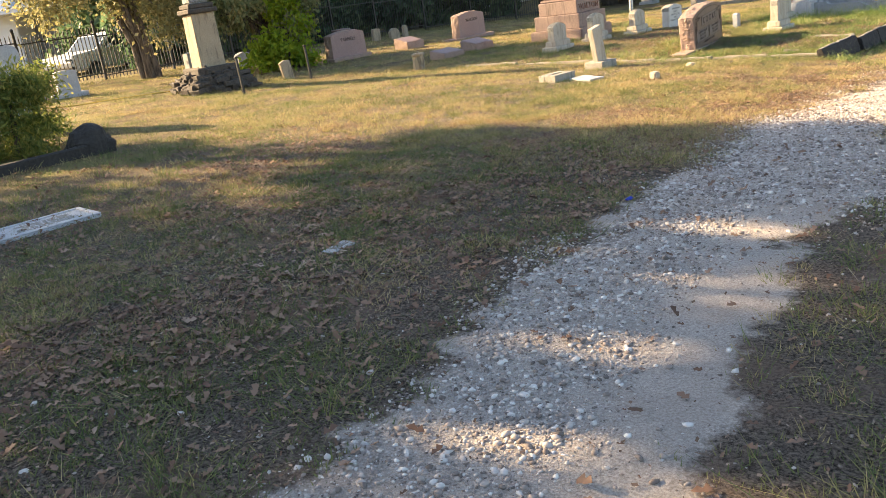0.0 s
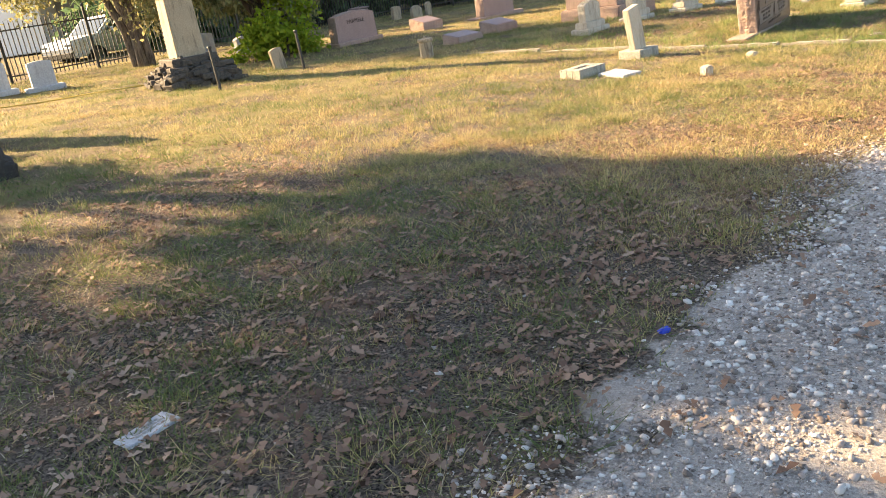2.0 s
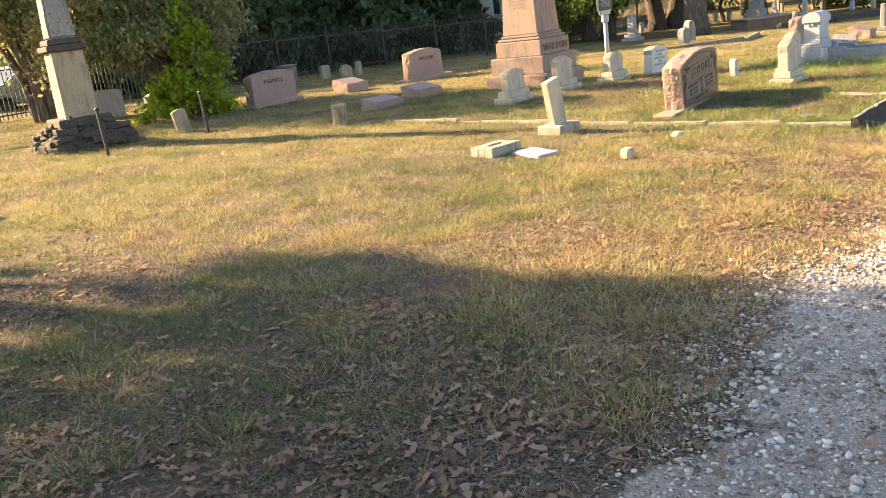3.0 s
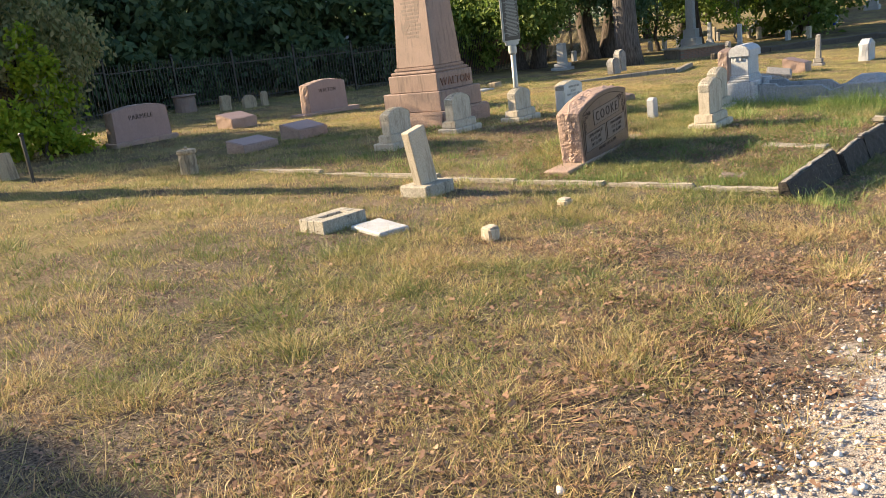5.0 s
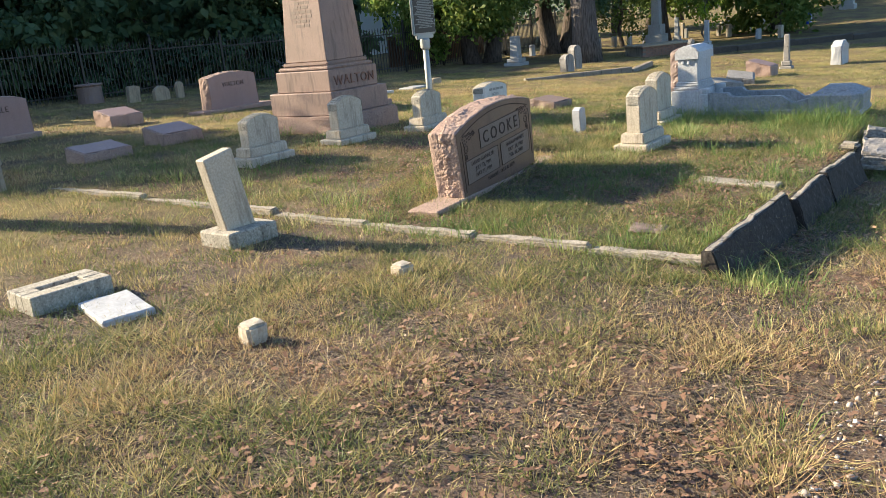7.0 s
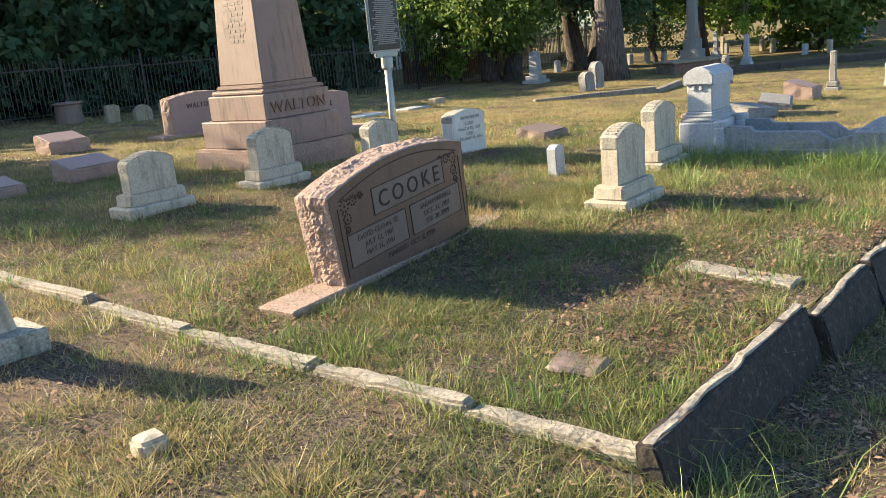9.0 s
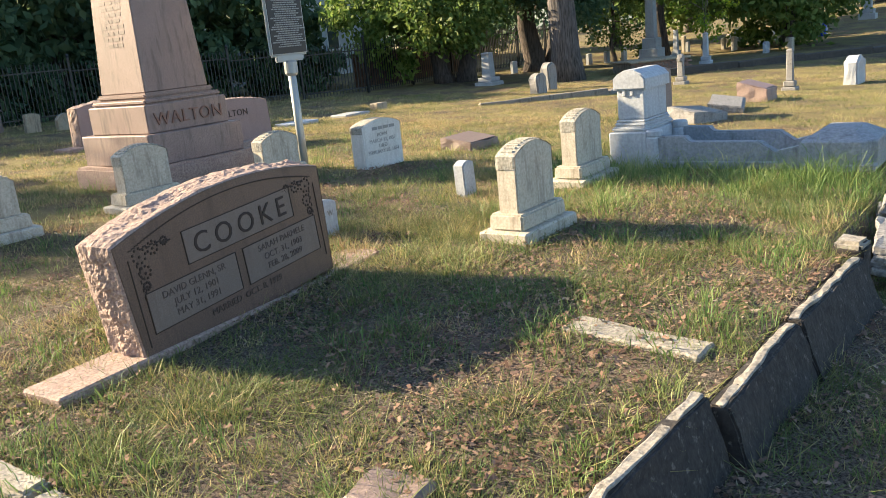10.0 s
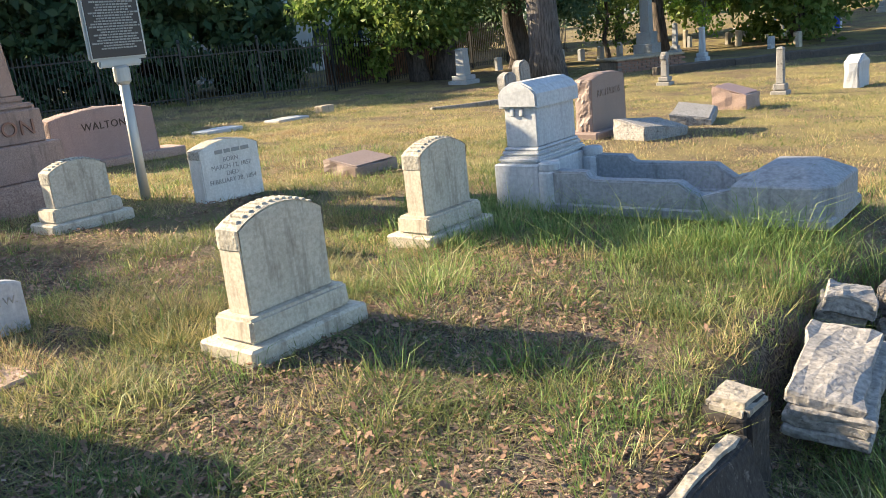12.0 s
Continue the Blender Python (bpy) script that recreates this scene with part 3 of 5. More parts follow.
def tall_monument():
    ob = thing("monument", -11.08, 17.86, 90, "tall pink granite monument with stepped base and shaft", "monument", sink=0.05)
    part("plinth", roughen(boxed(1.44, 1.44, 0.36, z=-0.06, bevel=0.03, segments=2), 0.012, 0.12, 1, 5), PINK_ROUGH, ob, "rock-faced granite plinth")
    part("lower_base", roughen(boxed(1.24, 1.24, 0.33, z=0.30, bevel=0.012), 0.003, 0.05, 2, 3), PINK, ob)
    base = part("name_base", boxed(1.06, 1.06, 0.30, z=0.63, bevel=0.012), PINK, ob)
    text("WALTON", 0.19, 0, -0.535, 0.71, CUT_RED, base, 0.012, spacing=1.12, apart=True)
    part("moulding", block(boxed(1.0, 1.0, 0.06, z=0.93, bevel=0.02, segments=3), 0.9, 0.9, 0.06, z=0.99, bevel=0.02, segments=2), PINK, ob)
    shaft = part("shaft", boxed(0.82, 0.82, 2.8, z=1.05, bevel=0.012, taper=0.62), PINK, ob)
    for side in (0, 1):
        sunk = part("panel", boxed(0.54, 0.008, 1.2, 0, -0.405, 0.12, 0.002), PINK, shaft, "sunk inscription panel")
        sunk.matrix_basis = pose(0, 0, 1.05, 0, 0, -90 * side) @ pose(0, 0.0, 0, -3.3)
    n = bars(11, 0.42, 0.036, 0, -0.411, 1.1, PINK_PANEL, shaft, 4)
    n.matrix_basis = pose(0, 0, 1.05, 0, 0, -90) @ pose(0, 0.0, 0, -3.3)
    part("cap", boxed(0.51, 0.51, 0.32, z=3.85, bevel=0.008, taper=0.08), PINK, ob)
    return ob


tall_monument()


def family_stone(x, y, w, h, t, label, mat, words, base_w=None, turn=90.0, size=0.13, rise=0.08, cut=CUT, edge=PINK_ROUGH, lean=0.0):
    ob = thing("family_headstone", x, y, turn, label, "headstone", rx=lean, sink=0.02)
    prof = arch_profile(w, h - rise, rise, 16)
    prof[0], prof[1] = (-w / 2 - 0.03, 0), (w / 2 + 0.03, 0)
    part("die", prism(prof, t, 0.006), mat, ob)
    part("rough_edge", rough_rim(prof, t, 0.02, x, 0.03, 8), edge, ob, "rock-faced stone edge")
    if base_w:
        part("plinth", roughen(boxed(base_w, t + 0.22, 0.16, z=-0.05, bevel=0.015), 0.01, 0.2, 3, 2), edge, ob, "rough stone plinth")
    if words:
        text(words, size, 0, -t / 2 - 0.003, h * 0.66, cut, ob, 0.003, spacing=1.1, apart=True)
    return ob


family_stone(-16.65, 15.58, 1.25, 0.76, 0.26, "rose granite family headstone beneath a leaning cedar tree", ROSE, "PARMELE", 1.45, 92)
family_stone(-16.30, 20.45, 1.30, 0.82, 0.28, "rose granite family headstone on wide plinth in sun", ROSE, "WALTON", 1.95, 92)
family_stone(-12.85, 20.22, 1.40, 0.74, 0.26, "rose granite family headstone behind the tall monument", ROSE, "WALTON", 2.1, 90)
family_stone(-7.74, 23.85, 0.85, 0.76, 0.22, "brown granite family headstone behind white grave", BROWNSTONE, "RICHARDS", 1.1, 90, 0.12, 0.05, PINK_PANEL, BROWNSTONE)


def slant_marker(x, y, w, d, h, label, turn=90.0, mat=ROSE, tip=0.0):
    ob = thing("slant_marker", x, y, turn, label, "grave marker", "slant grave markers", sink=0.03, ry=tip)
    prof = [(-d / 2, 0), (d / 2, 0), (d / 2, h), (-d / 2, h * 0.62)]
    bm = prism(prof, w, 0.008)
    bmesh.ops.rotate(bm, verts=bm.verts[:], cent=(0, 0, 0), matrix=Matrix.Rotation(radians(90), 3, "Z"))
    part("body", roughen(bm, 0.02, 0.12, x, 4), PINK_ROUGH if mat is ROSE else mat, ob)
    face = boxed(w * 0.92, d * 0.9, 0.012, bevel=0.004)
    top = part("polished_face", face, mat, ob, "smooth slanted face")
    top.matrix_basis = pose(0, 0, h * 0.81, math.degrees(math.atan2(h * 0.38, d)), 0, 0)
    return ob


slant_marker(-16.45, 17.85, 0.70, 0.50, 0.34, "low rose granite slant marker in grass")
slant_marker(-12.60, 14.90, 0.72, 0.45, 0.22, "low rose granite slant marker near stone stump")
slant_marker(-12.72, 16.20, 0.70, 0.48, 0.30, "low rose granite slant marker with rough sides")
slant_marker(-8.90, 20.75, 0.62, 0.46, 0.20, "low brown granite marker tilted in dry grass", mat=BROWNSTONE)
slant_marker(-7.05, 23.70, 0.78, 0.46, 0.24, "low grey granite slant marker in dry grass", mat=GREY_ROCK, turn=75, tip=6)
slant_marker(-7.12, 25.25, 0.85, 0.50, 0.22, "low rough grey granite marker beside pink block", mat=GREY_ROCK, turn=105, tip=-5)
slant_marker(-7.18, 27.05, 0.62, 0.50, 0.38, "rough pink granite block marker in dry grass")


def stump_marker(x, y, r, h, label, mat=LIMESTONE):
    ob = thing("stump_marker", x, y, 0, label, "grave marker", sink=0.05)
    part("trunk", roughen(lathe(bmesh.new(), ((r * 1.08, 0), (r, 0.06), (r * 0.96, h * 0.55), (r * 0.98, h * 0.93), (r * 0.9, h + 0.03)), 18), 0.012, 0.06, x, 1), mat, ob, smooth_faces=False)
    part("rim", roughen(lathe(bmesh.new(), ((r * 1.05, h + 0.02), (r * 1.12, h + 0.04), (r * 1.08, h + 0.075), (r * 0.7, h + 0.085)), 18), 0.005, 0.05, x), mat, ob)
    part("knob", lathe(bmesh.new(), ((0.02, h + 0.08), (0.03, h + 0.10), (0.012, h + 0.125)), 10), mat, ob)
    return ob


stump_marker(-11.86, 13.08, 0.125, 0.31, "short carved stone tree stump marker with rim")
stump_marker(-23.2, 21.6, 0.33, 0.50, "broad carved stone tree stump marker by fence", BROWNSTONE)
slab_stone("footstone", -21.75, 21.9, 0.34, 0.14, 0.44, "small broken weathered tablet near the fence", LIMESTONE, tip=4)
slab_stone("footstone", -21.45, 22.55, 0.46, 0.14, 0.38, "small rounded weathered tablet near the fence", LIMESTONE, rise=0.14)
slab_stone("footstone", -21.5, 23.2, 0.22, 0.12, 0.44, "narrow rounded weathered tablet near the fence", LIMESTONE, rise=0.08)

# tilted slab on its base
tilt = thing("tilted_headstone", -7.30, 12.60, 88, "thin pale marble slab leaning in a square base", "headstone", sink=0.02)
part("base", roughen(boxed(0.46, 0.36, 0.14, bevel=0.012), 0.006, 0.1, 4, 2), MARBLE_TOP, tilt)
sl = part("slab", boxed(0.27, 0.10, 0.62, z=0, bevel=0.008), MARBLE, tilt)
sl.matrix_basis = pose(0.0, 0, 0.10, 0, -11, 0)

# socket base with empty slot, and the slab that fell from it
sock = thing("socket_base", -7.22, 11.10, 84, "square pale stone socket base with empty slot", "grave marker", sink=0.05)
bm = bmesh.new()
for sx, sy, px, py in ((0.50, 0.12, 0, 0.105), (0.50, 0.12, 0, -0.105), (0.12, 0.091, 0.19, 0), (0.12, 0.091, -0.19, 0)):
    block(bm, sx, sy, 0.17, px, py, 0, 0.006)
part("rim", roughen(bm, 0.004, 0.1, 5), MARBLE_TOP, sock)
part("floor", boxed(0.45, 0.28, 0.11, bevel=0), CUT_GREY, sock, "dark slot floor")
fell = thing("fallen_slab", -6.70, 11.12, 74, "pale marble slab lying flat in grass", "grave marker", rx=2)
part("slab", roughen(boxed(0.30, 0.46, 0.055, z=-0.015, bevel=0.01), 0.007, 0.1, 6, 2), WHITE, fell)

for x, y, h, lab in ((-5.61, 11.17, 0.105, "tiny square marble stub set in grass"), (-5.63, 12.44, 0.065, "tiny sunken marble stub set in grass")):
    st = thing("stub_marker", x, y, 80, lab, "grave marker", rx=4)
    part("stub", roughen(boxed(0.12, 0.11, h + 0.03, z=-0.03, bevel=0.015, segments=2), 0.008, 0.06, x, 1), MARBLE, st)

# ---- curbs, wall and broken stones round the plot ----
for i, (xa, xb, dy, tip) in enumerate(((-11.40, -9.61, 0.05, -0.6), (-9.60, -7.74, 0.03, -0.4), (-7.72, -6.69, 0.0, -0.8), (-6.68, -5.66, -0.02, -0.6), (-5.63, -4.77, -0.02, 0.8), (-4.76, -3.98, -0.02, -0.5))):
    cx = (xa + xb) / 2
    cu = thing("curb", cx, 13.37 + dy, tip, "low worn concrete grave plot curb in grass", "curb", "front plot curbs")
    part("curb_stone", roughen(boxed(xb - xa, 0.11, 0.20, z=-0.165, bevel=0.016, segments=2), 0.014, 0.10, i + 1, 9), CURBSTONE, cu)

for i, (ya, yb, za, zb, x, tip) in enumerate(((13.26, 14.88, -0.15, -0.15, -3.935, -1.8), (14.90, 15.80, -0.20, -0.19, -3.84, -1.5), (15.80, 16.99, -0.175, -0.22, -3.80, -2.0))):
    cy, run = (ya + yb) / 2, yb - ya
    wl = thing("retaining_wall", x, cy, 90 + tip, "low thin concrete retaining wall, stained, darkened for shade and leaning", "wall", "lane side walls", z=-0.72)
    bm = boxed(run, 0.075, 1.0, bevel=0.01, segments=2)
    bmesh.ops.subdivide_edges(bm, edges=bm.edges[:], cuts=11, use_grid_fill=True)
    for v in bm.verts:
        k, up = v.co.x / run + 0.5, v.co.z
        v.co.z = up * (za + (zb - za) * k + 0.72)
        if v.co.y < 0:
            v.co.y -= 0.17 * (1 - up)
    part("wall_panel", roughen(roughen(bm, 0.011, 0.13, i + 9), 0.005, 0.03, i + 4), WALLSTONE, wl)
    # thin cap in a paler concrete: sunlight on the top put into colour
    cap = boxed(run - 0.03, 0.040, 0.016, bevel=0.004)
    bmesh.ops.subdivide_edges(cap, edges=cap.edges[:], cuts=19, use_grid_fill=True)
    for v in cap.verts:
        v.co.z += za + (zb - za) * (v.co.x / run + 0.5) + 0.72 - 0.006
    part("lit_top", roughen(roughen(cap, 0.013, 0.12, i + 2), 0.006, 0.03, i), CURBSTONE, wl, "worn top edge coloured pale as if sunlit")
post = thing("corner_post", -3.84, 17.16, 86, "short square concrete post at wall end", "post", z=-0.55)
# the wall's two tones again: shade-dark sides, sun-pale head
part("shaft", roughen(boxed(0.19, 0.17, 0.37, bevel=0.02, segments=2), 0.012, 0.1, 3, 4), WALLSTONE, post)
part("lit_head", roughen(boxed(0.175, 0.155, 0.06, z=0.335, bevel=0.02, segments=2), 0.010, 0.1, 5, 3), CURBSTONE, post, "weathered post head coloured pale as if sunlit")


def boulder(x, y, sx, sy, sz, z, label, rx=0.0, ry=0.0, rz=0.0, mat=DARK_ROCK, seed=1.0):
    """Broken stone: uneven layers split along their bedding."""
    ob = thing("broken_stone", x, y, rz, label, "stone", "broken wall stones", z=z, rx=rx, ry=ry)
    rnd = random.Random(seed)
    at, layers = -sz / 2, 4
    for k in range(layers):
        th = sz / layers * rnd.uniform(0.8, 1.2)
        bm = boxed(sx * rnd.uniform(0.86, 1.0), sy * rnd.uniform(0.88, 1.0), th * 1.12, rnd.uniform(-0.02, 0.02), rnd.uniform(-0.03, 0.03), at, 0.008)
        part("stone_layer", roughen(roughen(bm, 0.024, 0.16, seed, 5), 0.009, 0.03, seed + k), mat, ob, smooth_faces=False)
        at += th
    return ob


boulder(-3.70, 17.92, 0.30, 0.80, 0.17, -0.40, "long pitted grey limestone slab lying along wall line", 2, 9, 7, PITTED, 1.3)
boulder(-3.86, 18.62, 0.22, 0.18, 0.30, -0.38, "jagged broken stone block tilted in grass", 10, 14, 20, PITTED, 2.3)
boulder(-3.58, 18.78, 0.26, 0.36, 0.28, -0.46, "dark rough stone block tilted beside grass", -8, 10, 10, seed=3.3)
boulder(-3.60, 19.2, 0.30, 0.46, 0.26, -0.45, "dark rough stone block half sunk in grass", 4, 10, -6, seed=5.3)

flag = thing("flush_slab", -4.40, 15.42, -8, "long pale worn stone slab flush with the ground", "stone slab", z=zat(-4.4, 15.42) - 0.02)
part("slab", roughen(boxed(0.70, 0.17, 0.045, bevel=0.01), 0.012, 0.12, 3, 4), CURBSTONE, flag)
flag2 = thing("flush_slab", -4.60, 13.95, 12, "small brown flagstone sunk in grass", "stone slab", z=zat(-4.60, 13.95) - 0.012)
part("slab", roughen(boxed(0.26, 0.22, 0.045, bevel=0.02), 0.018, 0.12, 4, 3), BROWNSTONE, flag2)


# ---- white marble grave with raised sides ----
def side_rail(length, h):
    """Outline of a cradle side: high stepped head end, long level run, sloped foot end."""
    return [(0, 0), (length, 0), (length, h - 0.10), (length - 0.03, h - 0.09), (length - 0.16, h), (length * 0.36, h), (length * 0.33, h + 0.012), (length * 0.30, h + 0.05), (length * 0.10, h + 0.055), (0, h + 0.055)]


def cradle_grave():
    ob = thing("cradle_grave", -6.2, 20.05, 0, "white marble headstone with raised side rails as cradle", "grave", z=-0.235)
    hx = -0.09
    part("headstone_base", block(boxed(0.39, 0.78, 0.34, hx, 0, 0, bevel=0.012), 0.36, 0.72, 0.05, hx, 0, 0.34, bevel=0.018, segments=2), WHITE, ob)
    part("moulding", block(boxed(0.33, 0.66, 0.035, hx, 0, 0.39, bevel=0.015, segments=2), 0.30, 0.61, 0.025, hx, 0, 0.425, bevel=0.01), WHITE, ob)
    part("die", boxed(0.275, 0.56, 0.32, hx, 0, 0.45, bevel=0.008), WHITE, ob)
    bm = prism([(-0.165, 0.74), (0.165, 0.74), (0.165, 0.84), (0.12, 0.89), (0.045, 0.925), (-0.045, 0.925), (-0.12, 0.89), (-0.165, 0.84)], 0.63, 0.012)
    part("cap", roughen(bm, 0.004, 0.1, 3), WHITE, ob).location.x = hx
    for dx in (-0.06, 0.02):
        part("dentil", boxed(0.035, 0.03, 0.06, hx + dx, -0.285, 0.68, 0.006), WHITE, ob)
    for y in (-0.33, 0.33):
        rail = part("side_rail", roughen(prism(side_rail(1.18, 0.245), 0.12, 0.012, y=y), 0.003, 0.08, y), STAINED, ob)
        rail.location.x = 0.12
        part("rail_foot", boxed(1.22, 0.16, 0.07, 0.60, y, 0, 0.01), STAINED, rail)
        part("scroll", lathe(bmesh.new(), ((0.085, 0.0), (0.085, 0.28), (0.072, 0.295), (0.078, 0.305), (0.078, 0.345), (0.066, 0.36)), 18, 0.04, y), WHITE, rail, "round rolled rail end")
        low = part("foot_rail", roughen(prism([(0, 0), (0.42, 0), (0.42, 0.235), (0.22, 0.235), (0.17, 0.20), (0, 0.16)], 0.12, 0.010, y=y * 0.97), 0.003, 0.08, y), STAINED, ob)
        low.location.x = 1.295
    bm = bmesh.new()
    plan = [(1.48, -0.39), (1.96, -0.39), (2.07, -0.27), (2.07, 0.27), (1.96, 0.39), (1.48, 0.39)]
    rings = [[bm.verts.new((x, y, z)) for x, y in plan] for z in (0.0, 0.235)]
    rings.append([bm.verts.new((1.76 + (x - 1.76) * 0.5, y * 0.45, 0.325)) for x, y in plan])
    for lo, hi in zip(rings, rings[1:]):
        for i in range(6):
            bm.faces.new((lo[i], lo[(i + 1) % 6], hi[(i + 1) % 6], hi[i]))
    bm.faces.new(rings[0][::-1])
    bm.faces.new(rings[-1])
    bmesh.ops.bevel(bm, geom=bm.edges[:], offset=0.008, segments=1, affect="EDGES")
    part("footstone", roughen(bm, 0.003, 0.1, 4), STAINED, ob, "hipped grey marble foot block")
    part("foot_plinth", boxed(0.60, 0.80, 0.07, 1.77, 0, -0.02, 0.015), STAINED, ob)
    part("bed", boxed(1.3, 0.56, 0.05, 0.72, 0, 0, 0.01), GREY, ob, "flat stone bed between the rails")
    return ob


cradle_grave()


# ---- historical marker sign ----
def marker_sign():
    ob = thing("historical_marker", -10.0, 18.93, 92, "dark metal historical marker plaque on grey pole", "sign", sink=0.05)
    part("pole", lathe(bmesh.new(), ((0.048, 0), (0.046, 1.20)), 16), ALUMINIUM, ob, smooth_faces=True)
    part("collar", lathe(bmesh.new(), ((0.05, 1.12), (0.075, 1.15), (0.075, 1.27), (0.055, 1.29)), 16), ALUMINIUM, ob)
    part("bracket", boxed(0.44, 0.05, 0.07, z=1.28, bevel=0.015, segments=2), ALUMINIUM, ob)
    board = part("frame", boxed(0.60, 0.045, 1.0, z=1.34, bevel=0.02, segments=2), ALUMINIUM, ob)
    part("plaque_face", boxed(0.54, 0.012, 0.94, y=-0.022, z=1.37, bevel=0.004), PLAQUE, board, "dark plaque face")
    bars(34, 0.52, 0.0135, 0, -0.030, 2.22, LETTER, board, 11)
    return ob


marker_sign()


# ---- stone pedestal with column ----
def pedestal():
    ob = thing("column_monument", -15.45, 10.45, 78, "weathered limestone column on a pile of dark fieldstones", "monument")
    rnd = random.Random(5)
    for row in range(8):
        half, n, z = 0.68 - 0.03 * row - 0.012 * row * max(0, row - 4), 4 + row % 2, -0.03 + row * 0.068
        for side in range(4):
            for k in range(n):
                a = -half + (k + 0.5) * 2 * half / n + rnd.uniform(-0.06, 0.06)
                s = 2 * half / n
                bm = roughen(boxed(s * rnd.uniform(0.85, 1.35), 0.34, rnd.uniform(0.05, 0.11), bevel=0.012), 0.045, 0.16, rnd.random() * 50, 2)
                st = part("stone", bm, SLATY, ob)
                st.matrix_basis = pose(0, 0, 0, 0, 0, side * 90) @ pose(a, -half + 0.14 + rnd.uniform(-0.10, 0.08), z, rnd.uniform(-7, 7), rnd.uniform(-8, 8), rnd.uniform(-18, 18))
    part("core", boxed(0.86, 0.86, 0.52, bevel=0.02), SLATY, ob)
    part("die", roughen(boxed(0.54, 0.54, 1.1, z=0.50, bevel=0.015, taper=0.94), 0.004, 0.1, 3, 3), LIMESTONE, ob)
    part("cornice", roughen(block(boxed(0.64, 0.64, 0.10, z=1.60, bevel=0.02), 0.54, 0.54, 0.10, z=1.70, bevel=0.02), 0.008, 0.07, 2, 3), SLATY, ob, "dark weathered cornice")
    part("column", roughen(boxed(0.42, 0.42, 1.75, z=1.80, bevel=0.03, taper=0.62, segments=2), 0.02, 0.2, 4, 6), GREY_ROCK, ob, "streaked grey broken column")
    return ob


pedestal()

for x, y in ((-13.55, 9.82), (-14.03, 11.97)):
    ps = thing("iron_post", x, y, 0, "thin black iron post leaning in dry grass", "post", "pair of iron posts", ry=-3, sink=0.1)
    part("shaft", boxed(0.045, 0.045, 0.80, bevel=0.006), IRON, ps)
    part("cap", boxed(0.065, 0.065, 0.045, z=0.79, bevel=0.012), IRON, ps)
slab_stone("leaning_tablet", -14.87, 12.05, 0.28, 0.08, 0.42, "small weathered tablet leaning near cedar tree", LIMESTONE, tip=-9)
slab_stone("headstone", -20.2, 13.45, 0.95, 0.25, 0.66, "grey granite headstone behind the column monument", GREY, rise=0.05)
slab_stone("headstone", -19.8, 14.55, 0.45, 0.2, 0.45, "small blue-grey headstone under cedar branches", GREY, rise=0.08)

# ---- flush markers in the shaded turf ----
ws = thing("ledger_slab", -6.92, 2.77, 84, "white marble ledger slab with raised border", "grave slab", z=zat(-6.92, 2.77) - 0.04)
part("slab", boxed(0.80, 0.50, 0.09, z=-0.03, bevel=0.01), WHITE, ws)
bm = bmesh.new()
for sx, sy, px, py in ((0.80, 0.04, 0, 0.23), (0.80, 0.04, 0, -0.23), (0.04, 0.416, 0.38, 0), (0.04, 0.416, -0.38, 0)):
    block(bm, sx, sy, 0.014, px, py, 0.056, 0.004)
part("border", bm, WHITE, ws)
bars(5, 0.52, 0.03, 0, 0, 0, CUT_GREY, ws, 9).matrix_basis = pose(0, 0.09, 0.0605, -90)
mk = thing("flush_marker", -4.0, 3.38, 98, "small pale plaque marker sunk in leaf litter", "grave marker", z=zat(-4.0, 3.38))
part("plate", roughen(boxed(0.23, 0.11, 0.04, z=-0.03, bevel=0.006), 0.004, 0.1, 2, 2), WHITE, mk)
bars(3, 0.17, 0.012, 0, 0, 0, CUT_GREY, mk, 8).matrix_basis = pose(0, 0.015, 0.0095, -90)
cap = thing("bottle_cap", -2.76, 5.0, 30, "crushed blue plastic scrap on gravel edge", "litter")
part("scrap", roughen(lathe(bmesh.new(), ((0.02, 0.0), (0.021, 0.014), (0.015, 0.02)), 10), 0.012, 0.03, 2), BLUECAP, cap)

# ---- hedge plot with dark curb ----
dk = thing("dark_headstone", -10.35, 5.0, 85, "dark weathered rounded stone at curb end, darkened for shade", "headstone", sink=0.04)
part("stone", roughen(lathe(bmesh.new(), ((0.26, 0), (0.27, 0.2), (0.2, 0.34), (0.08, 0.42)), 16), 0.04, 0.15, 4, 1), SHADED_STONE, dk)
part("foot", roughen(boxed(0.52, 0.44, 0.2, bevel=0.03), 0.03, 0.15, 2, 3), SHADED_STONE, dk)
ec = thing("curb", -10.15, 3.6, 92, "dark stone grave plot curb beside a hedge, darkened for shade", "curb")
part("curb_stone", roughen(boxed(3.0, 0.14, 0.22, z=-0.1, bevel=0.02), 0.015, 0.15, 2, 6), SHADED_STONE, ec)
big = thing("headstone", -14.2, 5.55, 62, "tall white marble headstone with shaped shoulders", "headstone", sink=0.1)
prof = [(-0.5, 0), (0.5, 0), (0.5, 1.35), (0.46, 1.46), (0.36, 1.5), (0.26, 1.48), (0.24, 1.62), (0.2, 1.78), (0.12, 1.9), (0, 1.95), (-0.12, 1.9), (-0.2, 1.78), (-0.24, 1.62), (-0.26, 1.48), (-0.36, 1.5), (-0.46, 1.46), (-0.5, 1.35)]
part("tablet", prism(prof, 0.18, 0.012), WHITE, big)
hs = thing("headstone", -20.2, 9.6, 78, "small white headstone on base in dry grass", "headstone")
part("tablet", prism(arch_profile(0.5, 0.62, 0.03), 0.22, 0.015), WHITE, hs)
